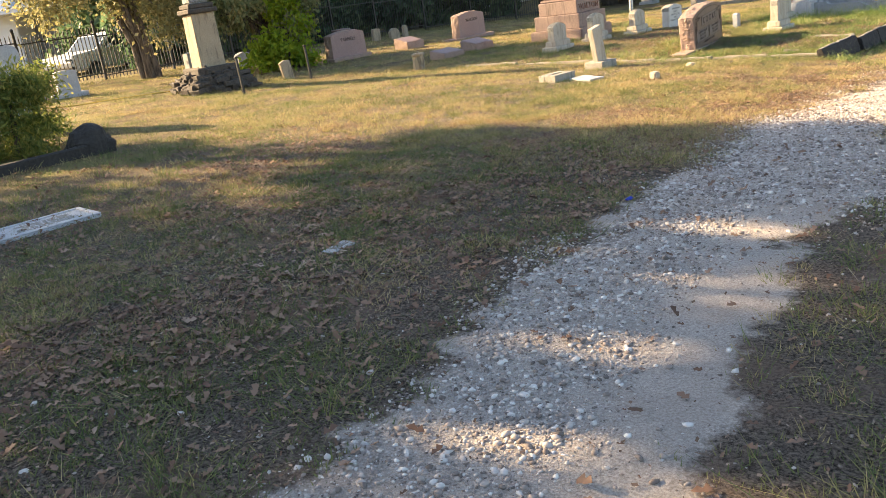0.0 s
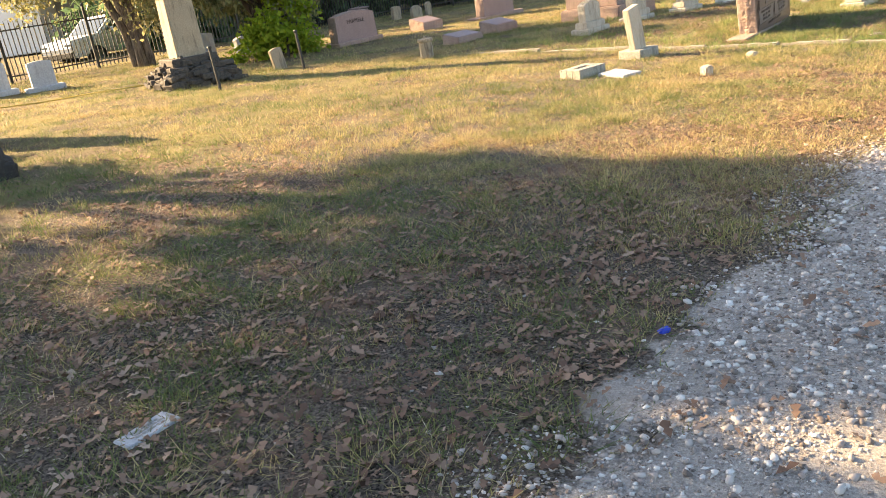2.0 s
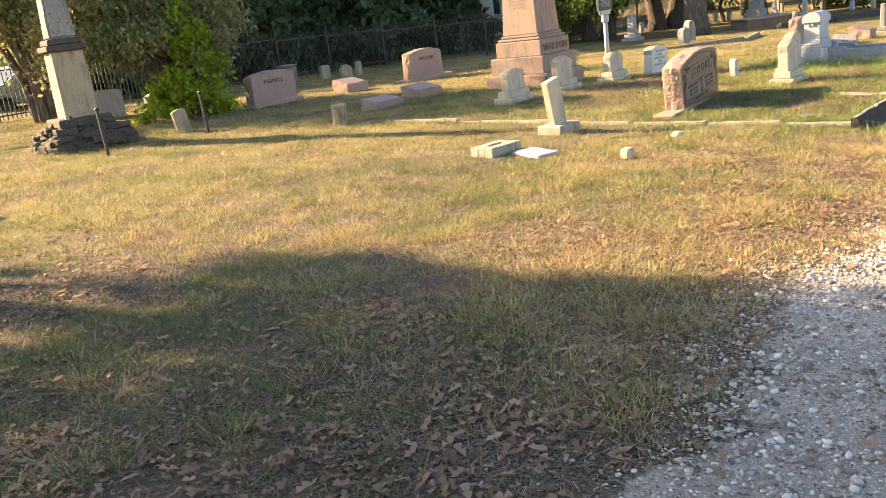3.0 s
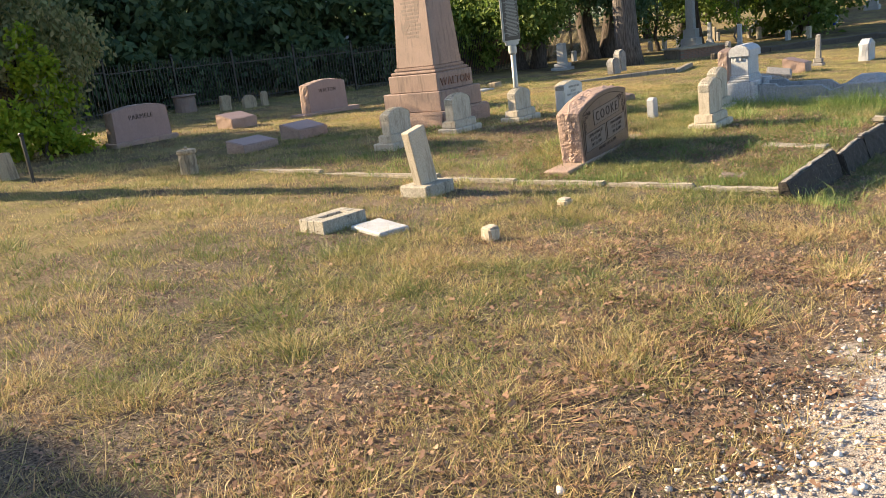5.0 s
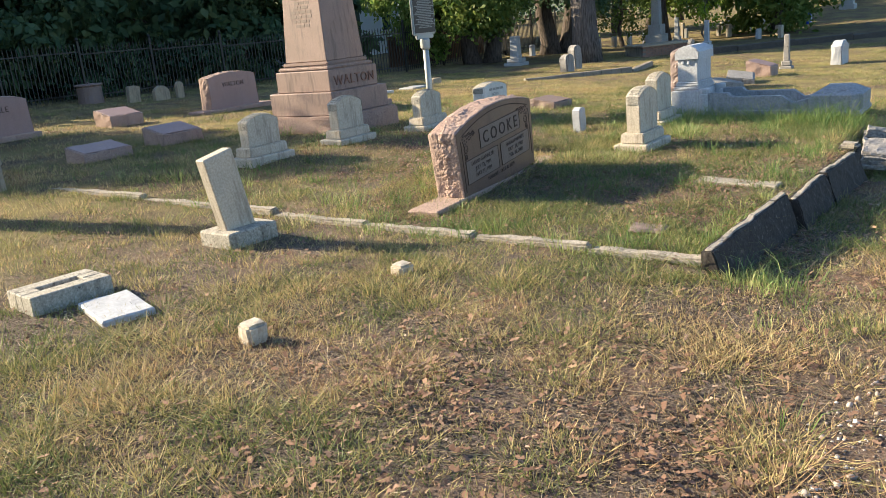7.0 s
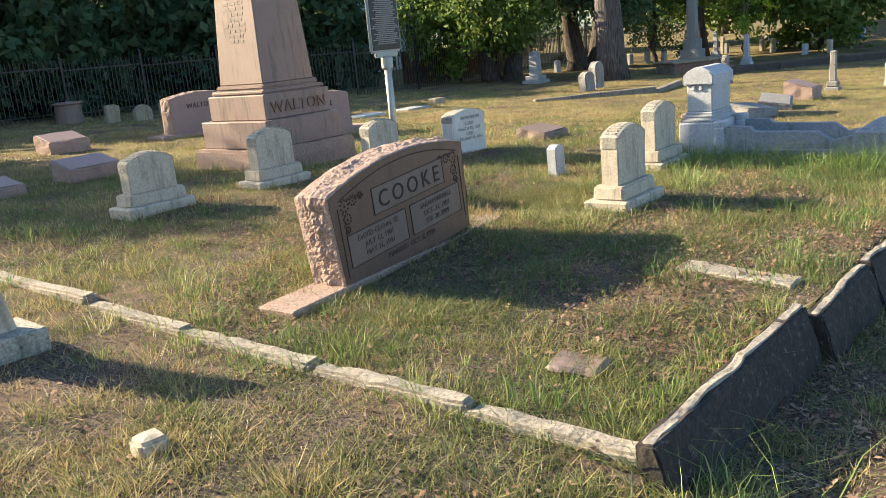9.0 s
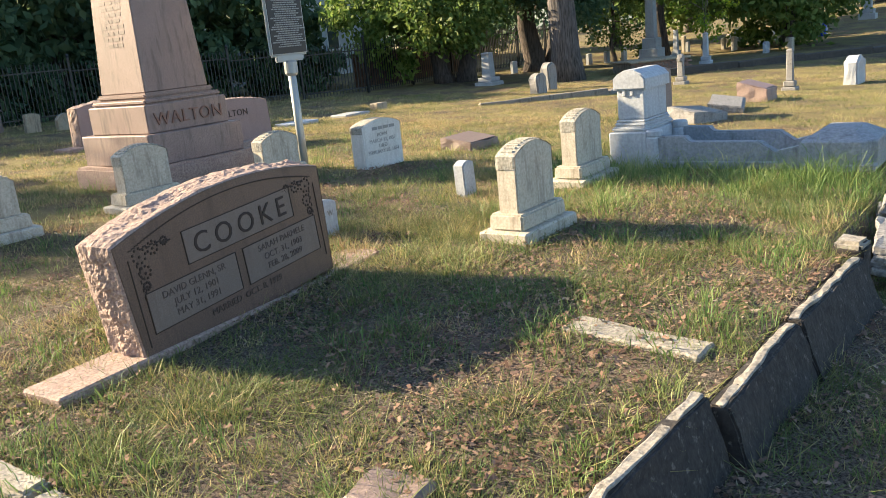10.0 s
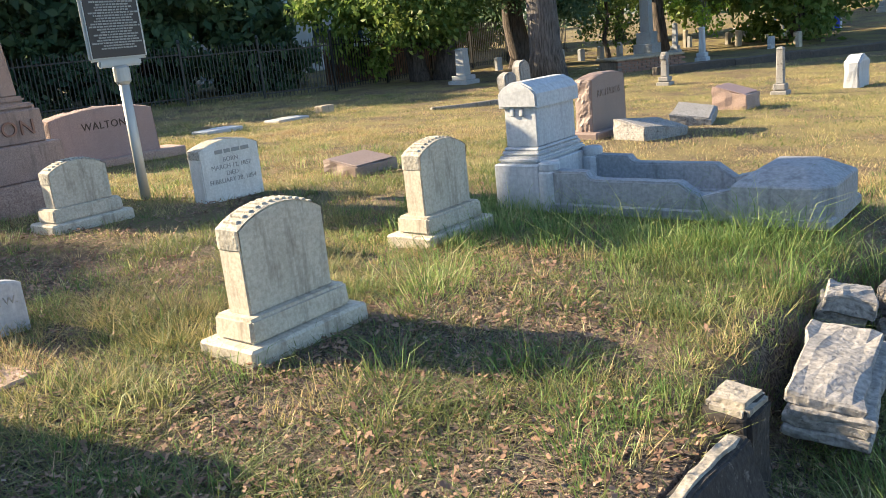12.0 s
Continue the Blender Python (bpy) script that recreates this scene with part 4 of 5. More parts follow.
part("base", boxed(0.8, 0.4, 0.14, z=-0.03, bevel=0.02), WHITE, hs)
hs2 = thing("headstone", -20.75, 8.75, 78, "broad white headstone on base in dry grass", "headstone")
part("tablet", prism(arch_profile(0.62, 0.66, 0.05), 0.22, 0.015), WHITE, hs2)
part("base", boxed(0.9, 0.42, 0.14, z=-0.03, bevel=0.02), WHITE, hs2)

hose = tagged(new("garden_hose"), "thin yellow garden hose lying across dry grass", "hose")
part("tube", tube(bmesh.new(), [(x, y, zat(x, y) + 0.02) for x, y in ((-19.6, 7.0), (-18.6, 7.4), (-17.9, 7.9), (-17.4, 8.4), (-17.2, 9.0), (-17.0, 9.7), (-16.6, 10.4))], [0.014] * 7, 6), HOSE, hose, smooth_faces=True)

# ---- markers farther down the slope ----
for x, y, w, d, lab in ((-14.8, 23.45, 0.76, 0.45, "flat pale ledger stone in dry grass"), (-15.0, 25.2, 0.76, 0.45, "flat pale stone slab in dry grass")):
    fl = thing("flat_marker", x, y, 90, lab, "grave marker")
    part("slab", roughen(boxed(w, d, 0.08, z=-0.02, bevel=0.015), 0.006, 0.1, x, 2), GREY if y > 24 else WHITE, fl)
fb = thing("block_marker", -15.4, 26.6, 90, "small square stone block in dry grass", "grave marker")
part("block", boxed(0.36, 0.24, 0.18, z=-0.03, bevel=0.02), LIMESTONE, fb)


def column_marker(x, y, h, label, mat=GREY, cross=False, w=0.3):
    ob = thing("pillar_marker", x, y, 90, label, "monument")
    part("lower_step", boxed(w * 2.1, w * 2.1, h * 0.16, z=-0.04, bevel=0.015), mat, ob)
    part("upper_step", boxed(w * 1.6, w * 1.6, h * 0.14, z=h * 0.12 - 0.001, bevel=0.015), mat, ob)
    part("shaft", boxed(w, w, h * 0.74, z=h * 0.26 - 0.001, bevel=0.012, taper=0.85), mat, ob)
    if cross:
        part("arms", boxed(w * 2.0, w * 0.7, h * 0.12, z=h * 0.78, bevel=0.01), mat, ob)
    else:
        part("cap", boxed(w * 1.05, w * 1.05, h * 0.05, z=h * 0.995, bevel=0.01, taper=0.6), mat, ob)
    return ob


column_marker(-16.75, 33.3, 0.92, "grey granite pillar marker on stepped base")
column_marker(-7.25, 29.5, 0.78, "slender weathered pillar marker with square foot", GREY_ROCK, w=0.13)
column_marker(-10.3, 31.8, 0.70, "small dark stone cross marker in grass", GREY_ROCK, True, 0.14)
column_marker(-14.5, 40.3, 3.2, "tall pale grey obelisk by far trees", GREY, w=0.32)
column_marker(-14.55, 42.7, 0.95, "pale marble pillar monument far off", WHITE, w=0.17)
column_marker(-11.9, 38.2, 0.90, "pale marble pillar with ball top far off", WHITE, w=0.16)
column_marker(-12.2, 52.0, 1.9, "tall grey monument on the far lawn", GREY, w=0.3)
column_marker(-10.6, 57.0, 1.8, "grey monument on the far lawn by road", GREY, w=0.35)
for x, y, w, h, lab, m in ((-13.42, 30.4, 0.42, 0.55, "rough grey rounded headstone beside large tree", GREY_ROCK), (-13.6, 31.3, 0.4, 0.75, "tall rough grey headstone beside large tree", GREY_ROCK),
                           (-6.35, 30.9, 0.6, 0.62, "white rough-hewn headstone in green grass", WHITE)):
    rk = thing("rough_headstone", x, y, 85, lab, "headstone", sink=0.05)
    part("tablet", roughen(prism(arch_profile(w, h * 0.8, h * 0.2, 10), 0.26, 0.03), 0.03, 0.15, x, 2), m, rk)
rnd = random.Random(8)
for i in range(9):
    x, y = -18.6 + 0.36 * i, 37.8 + 0.75 * i
    slab_stone("small_tablet", x, y, 0.3, 0.12, rnd.uniform(0.4, 0.5), "small white tablet in a far row", WHITE, group="far row of tablets")
for i in range(16):
    x, y = rnd.uniform(-15.5, -10.5), rnd.uniform(42, 56)
    slab_stone("small_tablet", x, y, rnd.uniform(0.22, 0.42), 0.12, rnd.uniform(0.35, 0.7), "small pale headstone on the far slope", rnd.choice((WHITE, GREY, MARBLE)), group="far slope headstones")

# raised brick tomb plot
bx = thing("brick_plot", -12.9, 36.2, 52, "low red-brown brick plot wall with stone coping", "wall")
part("coping", boxed(2.0, 1.3, 0.06, z=0.315, bevel=0.012), LIMESTONE, bx)
me_brick = None
for course in range(5):
    for side, length in ((0, 1.9), (1, 1.2)):
        n = int(length / 0.225)
        for k in range(n):
            a = -length / 2 + (k + 0.5 + 0.5 * (course % 2)) * length / n
            if a > length / 2:
                continue
            if me_brick is None:
                first = part("brick", boxed(0.205, 0.1, 0.058, bevel=0.006), BRICK, bx)
                me_brick = first.data
                b = first
            else:
                b = new("brick", me_brick)
                b.parent = bx
            m = pose(a, -0.55, 0.0 + course * 0.067) if side == 0 else pose(0, 0, 0, 0, 0, 90) @ pose(a, -0.9, course * 0.067)
            b.matrix_basis = m
part("mortar", boxed(1.84, 1.14, 0.33, z=-0.02, bevel=0), CONCRETE, bx)
for xa, ya, xb, yb in ((-12.84, 26.88, -11.0, 29.2), (-11.0, 29.2, -11.45, 31.7)):
    L = math.hypot(xb - xa, yb - ya)
    fc = thing("curb", (xa + xb) / 2, (ya + yb) / 2, math.degrees(math.atan2(yb - ya, xb - xa)), "low dark stone plot curb in dry grass", "curb", "far plot curbs")
    part("curb_stone", roughen(boxed(L, 0.16, 0.16, z=-0.05, bevel=0.015), 0.012, 0.15, xa, 4), CONCRETE, fc)


rw2 = ((-11.6, 34.2), (-10.3, 36.0), (-9.0, 37.9), (-7.6, 39.9), (-6.2, 41.9))
for (xa, ya), (xb, yb) in zip(rw2, rw2[1:]):
    L = math.hypot(xb - xa, yb - ya)
    fc = thing("low_wall", (xa + xb) / 2, (ya + yb) / 2, math.degrees(math.atan2(yb - ya, xb - xa)), "low dark stone wall beside the far lane", "wall", "far lane walls")
    part("wall_panel", roughen(boxed(L, 0.25, 0.32, z=-0.12, bevel=0.02), 0.03, 0.3, xa, 5), SLATY, fc)
bn = thing("litter_bin", -11.0, 49.5, 0, "small blue litter bin on far lawn", "bin")
part("body", lathe(bmesh.new(), ((0.15, 0), (0.18, 0.5), (0.14, 0.54)), 14), BLUECAP, bn)


# ---- iron fence ----
def fence(points):
    ob = tagged(new("iron_fence"), "black iron picket fence along the cemetery edge", "fence")
    picket = part("picket", block(boxed(0.022, 0.022, 1.42, z=0.06, bevel=0), 0.02, 0.02, 0.08, z=1.48, bevel=0, taper=0.1), IRON, ob)
    first = True
    rest = bmesh.new()
    count = 0
    for (xa, ya), (xb, yb) in zip(points, points[1:]):
        L = math.hypot(xb - xa, yb - ya)
        turn = math.degrees(math.atan2(yb - ya, xb - xa))
        bays = max(1, round(L / 2.4))
        for i in range(bays):
            ka, kb = i / bays, (i + 1) / bays
            px, py, qx, qy = xa + (xb - xa) * ka, ya + (yb - ya) * ka, xa + (xb - xa) * kb, ya + (yb - ya) * kb
            p = part("post", boxed(0.07, 0.07, 1.75, z=-0.1, bevel=0.006), IRON, ob)
            p.matrix_basis = pose(px, py, zat(px, py), 0, 0, turn)
            part("post_cap", lathe(bmesh.new(), ((0.03, 1.65), (0.05, 1.68), (0.04, 1.73), (0.01, 1.75)), 8), IRON, p)
            mx, my = (px + qx) / 2, (py + qy) / 2
            for rz in (0.16, 1.30):
                r = part("rail", boxed(L / bays, 0.035, 0.035, z=rz, bevel=0), IRON, ob)
                r.matrix_basis = pose(mx, my, zat(mx, my), 0, 0, turn)
            n = 20
            for j in range(1, n):
                k = j / n
                x, y = px + (qx - px) * k, py + (qy - py) * k
                m = pose(x, y, zat(mx, my), 0, 0, turn)
                if first:
                    picket.matrix_basis, first = m, False
                elif count < 290:
                    o = new("picket", picket.data)
                    o.parent = ob
                    o.matrix_basis = m
                    count += 1
                else:
                    block(rest, 0.022, 0.022, 1.42, x, y, zat(mx, my) + 0.06, 0)
    if rest.verts:
        tagged(part("pickets", rest, IRON, ob), kind="stuff")
    return ob


fence(((-24.2, 8), (-24.2, 24.5), (-20.4, 32), (-20.6, 46)))


# ---- trees and shrubs ----

def leaf_cloud(name, centres, size, mat, parent, seed, droop=0.3, narrow=0.55, label=""):
    """Many small folded leaves at the given places, turned at random."""
    r = np.random.default_rng(seed)
    n = len(centres)
    d = r.normal(size=(n, 3))
    d[:, 2] -= droop * 2
    d /= np.linalg.norm(d, axis=1)[:, None]
    s = np.cross(d, r.normal(size=(n, 3)))
    s /= np.linalg.norm(s, axis=1)[:, None] + 1e-9
    up = np.cross(s, d)
    L = (size * r.uniform(0.6, 1.4, n))[:, None]
    c = np.asarray(centres)
    v = np.stack([c, c + d * L * 0.5 + s * L * narrow * 0.5 + up * L * 0.08, c + d * L, c + d * L * 0.5 - s * L * narrow * 0.5 + up * L * 0.08], 1).reshape(-1, 3)
    b = np.arange(n)[:, None] * 4
    f = np.concatenate([b + np.array([[0, 1, 2]]), b + np.array([[0, 2, 3]])])
    me = quick_mesh(name, v, f)
    me.materials.append(mat)
    ob = new(name, me)
    ob.parent = parent
    return tagged(ob, label)


def clumps(blobs, per, r, loose=0.26):
    """Points in the outer part of each blob (x, y, z, radius, flatness), with gaps between clumps."""
    out = []
    for x, y, z, rad, flat in blobs:
        k = max(3, int(7 * rad))
        sub = r.normal(size=(k, 3))
        sub /= np.linalg.norm(sub, axis=1)[:, None]
        sub *= rad * r.uniform(0.45, 0.95, k)[:, None]
        for s in sub:
            m = int(per * rad * rad / k) + 4
            p = r.normal(size=(m, 3)) * rad * loose + s
            p[:, 2] *= flat
            out.append(p + (x, y, z))
    return np.concatenate(out)


# gaps in the crowns through which the sun reaches the ground: place, half length and half width
SUN_GAPS = ((-1.95, 4.55, 0.40, 0.13), (-1.5, 3.63, 0.30, 0.09), (-1.5, 3.18, 0.34, 0.10), (-1.77, 2.72, 0.38, 0.09), (-1.69, 1.97, 0.28, 0.12), (-0.99, 1.96, 0.28, 0.10), (-5.86, 4.25, 0.36, 0.14),
            (-7.14, 5.28, 0.75, 0.15), (-5.24, 5.16, 0.45, 0.10), (-4.3, 1.41, 0.30, 0.10), (-2.6, 7.1, 0.30, 0.03), (-4.6, 7.05, 0.3, 0.08), (-7.6, 3.9, 0.3, 0.10))


def in_shade(p):
    """Which of the crown's places throw their shadow on the shaded turf, and not past its edge or into a gap."""
    gx, gy = p[:, 0] + p[:, 2] * 2.071, p[:, 1] + p[:, 2] * 0.617
    edge = np.interp(gx, (-10, -9.2, -8.4, -6.2, -4.8, -3.7, -3.0, -2.4, 0.0), (5.95, 6.15, 6.9, 7.0, 7.3, 7.3, 7.75, 8.0, 8.3)) + 0.7 * (patch(gx, gy, 0.6, 81) - 0.5) + 0.5 * (patch(gx, gy, 0.22, 82) - 0.5)
    keep = gy < edge
    for x, y, a, b in SUN_GAPS:
        u, v = (gx - x) * 0.958 + (gy - y) * 0.285, (gy - y) * 0.958 - (gx - x) * 0.285
        keep &= (u / (a + 0.08)) ** 2 + (v / (b + 0.08)) ** 2 > 1
    return keep


def tree(name, x, y, h, spread, label, leaf, bark_mat, seed, trunk_r=0.2, bole=0.35, per=260, size=0.16, stems=1, flat=0.75, lean=(0, 0), blobs_n=14, droop=0.3, low=None, loose=0.26, shade=False):
    r = np.random.default_rng(seed)
    z0 = zat(x, y) - 0.1
    ob = tagged(new(name), label, "tree")
    ob.matrix_basis = pose(x, y, z0)
    low = bole if low is None else low
    blobs = []
    for i in range(blobs_n):
        a = 2.4 * i + r.uniform(-0.4, 0.4)
        k = (i + 0.5) / blobs_n
        rad = spread * (0.28 + 0.16 * r.random())
        d = spread * 0.75 * math.sqrt(r.random()) * (1.0 - 0.5 * max(0, k - 0.6) / 0.4)
        zz = h * (low + (0.98 - low) * k)
        blobs.append((math.cos(a) * d + lean[0] * zz / h, math.sin(a) * d + lean[1] * zz / h, zz, rad, flat))
    bm = bmesh.new()
    for s in range(stems):
        a = 6.28 * s / stems + 0.5
        off = 0.0 if stems == 1 else trunk_r * 1.2
        top = Vector((math.cos(a) * off * 4 + lean[0] * 0.7, math.sin(a) * off * 4 + lean[1] * 0.7, h * 0.72))
        foot = Vector((math.cos(a) * off, math.sin(a) * off, 0))
        pts = [foot.lerp(top, k) + Vector((r.normal() * 0.06, r.normal() * 0.06, 0)) * (k > 0) for k in (0, 0.08, 0.25, 0.45, 0.7, 1.0)]
        tube(bm, pts, [trunk_r * q for q in (1.45, 1.08, 0.95, 0.8, 0.5, 0.18)], 12)
    trunk = part("trunk", bm, bark_mat, ob, smooth_faces=True)
    for i, b in enumerate(blobs[::2] if blobs_n > 8 else blobs):
        k = 0.25 + 0.35 * r.random() if bole < 0.5 else bole * 0.9
        start = Vector((lean[0] * 0.7 * k / 0.72, lean[1] * 0.7 * k / 0.72, h * k))
        end = Vector(b[:3])
        mid = start.lerp(end, 0.5) + Vector((0, 0, 0.08 * h))
        part("limb", tube(bmesh.new(), (start, start.lerp(mid, 0.6), mid, end), [trunk_r * q for q in (0.42, 0.34, 0.24, 0.06)], 7), bark_mat, trunk, smooth_faces=True)
    pts = clumps(blobs, per, r, loose)
    leaf_cloud("crown", pts[in_shade(pts + (x, y, z0))] if shade else pts, size, leaf, ob, seed + 1, droop)
    return ob


# trees off to the sun's side that shade the lane's beginning
lane_oak = tree("oak_tree", -17.4, -1.5, 10.6, 4.9, "large spreading oak tree shading the lane", LEAF_OAK, BARK, 21, 0.32, 0.42, 290, 0.2, blobs_n=17, low=0.48, loose=0.17, shade=True)
outer = clumps([(-3.6 + 0.75 * i, 3.75 + 0.15 * (i % 2), 7.3, 0.8, 0.6) for i in range(8)] + [(-0.4, 3.2, 7.4, 0.9, 0.6), (-1.3, 2.8, 7.4, 0.9, 0.6), (0.6, 3.4, 7.3, 0.8, 0.6), (-0.3, 2.5, 7.0, 0.9, 0.7), (1.2, 3.2, 7.0, 0.9, 0.6), (2.2, 3.0, 6.8, 0.9, 0.6)], 1100, np.random.default_rng(12), 0.2)
leaf_cloud("outer_foliage", outer[in_shade(outer + lane_oak.matrix_basis.translation)], 0.2, LEAF_OAK, lane_oak, 92)
part("outer_limb", tube(bmesh.new(), [(0, 0, 4.6), (-0.3, 1.4, 6.2), (-0.4, 3.0, 7.3)], [0.11, 0.07, 0.03], 8), BARK, lane_oak)
tree("oak_tree", -13.5, -6.3, 9.0, 4.6, "large spreading oak tree beside the lane", LEAF_OAK, BARK, 22, 0.30, 0.4, 240, 0.2, blobs_n=16, low=0.3, loose=0.17, shade=True)
tree("oak_tree", -24.5, -4.5, 10.0, 4.6, "large oak tree near cemetery edge", LEAF_OAK, BARK, 23, 0.30, 0.4, 300, 0.22, blobs_n=16, shade=True)

tree("oak_tree", -21.5, 1.2, 11.0, 2.6, "slender oak tree shading the turf", LEAF_OAK, BARK, 24, 0.22, 0.5, 500, 0.2, blobs_n=14, low=0.68, loose=0.18, shade=True)

# leaning cedar with a bright shrub at its foot
tree("cedar_tree", -17.3, 14.35, 3.5, 1.75, "leaning old cedar tree with drooping olive foliage", LEAF_OLIVE, BARK_DARK, 31, 0.13, 0.3, 2600, 0.11, stems=2, flat=1.1, lean=(-1.2, -1.0), blobs_n=15, droop=0.9, low=0.36)
sh = tagged(new("shrub"), "bright yellow-green leafy shrub at cedar foot", "shrub")
sh.matrix_basis = pose(-16.9, 13.75, zat(-16.9, 13.75))
part("stems", tube(bmesh.new(), ((0, 0, -0.05), (0.1, 0.1, 0.8), (0.0, 0.3, 1.8)), (0.04, 0.03, 0.01), 6), BARK_DARK, sh)
leaf_cloud("foliage", clumps([(0, 0, 0.6, 0.6, 1), (0.1, 0.4, 1.1, 0.55, 1), (0, 0.3, 1.7, 0.4, 1), (-0.3, -0.6, 0.45, 0.5, 0.8), (-0.5, -0.8, 0.35, 0.4, 0.8), (0.1, 0.5, 0.4, 0.5, 0.8), (-0.1, 0.1, 2.1, 0.3, 1), (-0.1, -0.2, 1.2, 0.5, 1)], 2400, np.random.default_rng(3)), 0.12, LEAF_BRIGHT, sh, 33)
tree("myrtle_tree", -22.0, 12.95, 6.0, 2.9, "multi-stemmed crape myrtle tree with thin foliage", LEAF_MYRTLE, BARK, 35, 0.11, 0.3, 1300, 0.12, stems=5, blobs_n=22, lean=(-0.3, -0.9), low=0.3)

# hedge bush by the dark curb
hd = tagged(new("hedge_bush"), "dense green hedge bush with yellowing tips", "bush")
hd.matrix_basis = pose(-11.45, 4.55, zat(-11.45, 4.55))
part("stems", tube(bmesh.new(), ((0, 0, -0.05), (0.1, 0.0, 0.4), (0.0, 0.1, 0.9)), (0.05, 0.04, 0.01), 6), BARK_DARK, hd)
leaf_cloud("foliage", clumps([(0, 0, 0.45, 0.62, 0.8), (-0.3, -0.5, 0.45, 0.6, 0.8), (-0.1, 0.1, 0.8, 0.5, 0.7), (-0.6, -1.1, 0.4, 0.6, 0.9), (-0.2, 0.3, 0.9, 0.45, 0.7), (-0.4, -0.6, 0.85, 0.5, 0.7), (0.1, 0.0, 0.2, 0.5, 0.6), (0.0, -0.6, 0.2, 0.5, 0.6), (-0.3, 0.5, 0.2, 0.5, 0.6), (-0.5, -1.0, 0.2, 0.5, 0.6)], 7200, np.random.default_rng(4), 0.3), 0.085, LEAF_HEDGE, hd, 36, -0.35, 0.26)

# the woods behind the fence
for i, (x, y, h, s, lf) in enumerate(((-27.3, 17.0, 4.6, 2.2, LEAF_DARK), (-27.8, 20.0, 5.4, 2.5, LEAF_DARK), (-27.0, 23.0, 4.8, 2.4, LEAF_DARK), (-27.6, 26.2, 5.6, 2.6, LEAF_DARK), (-26.0, 29.4, 4.6, 2.2, LEAF_DARK), (-25.5, 33.0, 4.4, 2.2, LEAF_DARK),
                                       (-35, 20, 7.0, 3.4, LEAF_DARK), (-34, 26, 7.0, 3.4, LEAF_DARK), (-34, 32, 7.0, 3.2, LEAF_DARK), (-39, 38, 7.0, 3.2, LEAF_DARK), (-38, 46, 7.5, 3.4, LEAF_DARK), (-30, 50, 9, 3.8, LEAF_OAK))):
    tree("woodland_tree", x, y, h, s, "dark leafy tree in the woods behind fence", lf, BARK_DARK, 40 + i, 0.2, 0.15, 400, 0.36, blobs_n=24, low=0.08)
fw = tagged(new("far_woods"), "dense dark woods closing the view behind fence", "woods", kind="stuff")
rw = np.random.default_rng(77)
pts = []
for i in range(60):
    k = i / 59
    bx, by = -72 + 78 * smooth(0.45, 1.0, k), 34 + 90 * min(1.0, k / 0.7)
    hh = 9 + 4 * rw.random()
    p = rw.normal(size=(800, 3)) * (1.6, 1.6, 1.0)
    p[:, 2] = rw.random(800) ** 0.8 * hh
    pts.append(p + (bx + rw.normal() * 1.5, by + rw.normal() * 1.5, zat(bx, by)))
leaf_cloud("foliage", np.concatenate(pts), 0.6, LEAF_DARK, fw, 78, 0.2, 0.7)["kind"] = "stuff"
# oaks of the lower ground
low_oak = tree("oak_tree", -19.0, 34.8, 8.0, 3.4, "spreading live oak with low dark limbs", LEAF_OAK, BARK_DARK, 60, 0.28, 0.3, 1300, 0.18, stems=2, blobs_n=18, low=0.2)
# low foliage on the sun's side, in the leaf colour brightened as sunlit
leaf_cloud("hanging_foliage", clumps([(-1.5, -1.5, 1.3, 0.7, 1.2), (-2.1, -1.9, 2.0, 0.8, 1.2), (-1.2, -0.8, 2.4, 0.8, 1.0), (-2.6, -2.2, 2.9, 0.8, 1.0)], 1500, np.random.default_rng(9)), 0.17, LEAF_SUN, low_oak, 91, 0.6)
tree("oak_tree", -18.2, 39.0, 9.0, 3.6, "dense live oak with dark forked trunk", LEAF_DARK, BARK_DARK, 61, 0.34, 0.28, 1200, 0.20, stems=3, blobs_n=18, low=0.24)
tree("tall_tree", -14.55, 34.1, 15.0, 4.5, "tall tree with straight furrowed grey trunk", LEAF_OAK, BARK_GREY, 62, 0.40, 0.55, 220, 0.2, blobs_n=16, low=0.5)
tree("evergreen_bush", -16.2, 40.9, 4.4, 2.0, "rounded dense evergreen bush among graves", LEAF_OAK, BARK_DARK, 63, 0.08, 0.1, 900, 0.11, blobs_n=12, low=0.15, flat=1.0)
tree("young_tree", -12.7, 40.4, 2.9, 1.15, "young tree with bright yellow-green leaves", LEAF_BRIGHT, BARK, 64, 0.04, 0.25, 500, 0.12, blobs_n=9, low=0.3)
for i, (x, y, h, s, lf) in enumerate(((-11.4, 46.0, 7.0, 3.4, LEAF_OAK), (-15.4, 43.6, 9.0, 3.4, LEAF_OAK), (-18.5, 50, 10, 4.0, LEAF_OAK), (-22, 54, 11, 4.4, LEAF_DARK), (-16, 62, 11, 4.4, LEAF_OAK), (-12.5, 72, 11, 4.4, LEAF_OAK), (-24, 70, 12, 5, LEAF_DARK), (-6.5, 84, 11, 5, LEAF_OAK), (-14, 92, 12, 5, LEAF_DARK), (2, 92, 12, 5, LEAF_OAK))):
    tree("slope_tree", x, y, h, s, "leafy tree shading graves on the slope", lf, BARK_DARK, 80 + i, 0.22, 0.24, 230 if i else 420, 0.36 if i else 0.26, blobs_n=16 if i else 22, low=0.18 if i else 0.08)


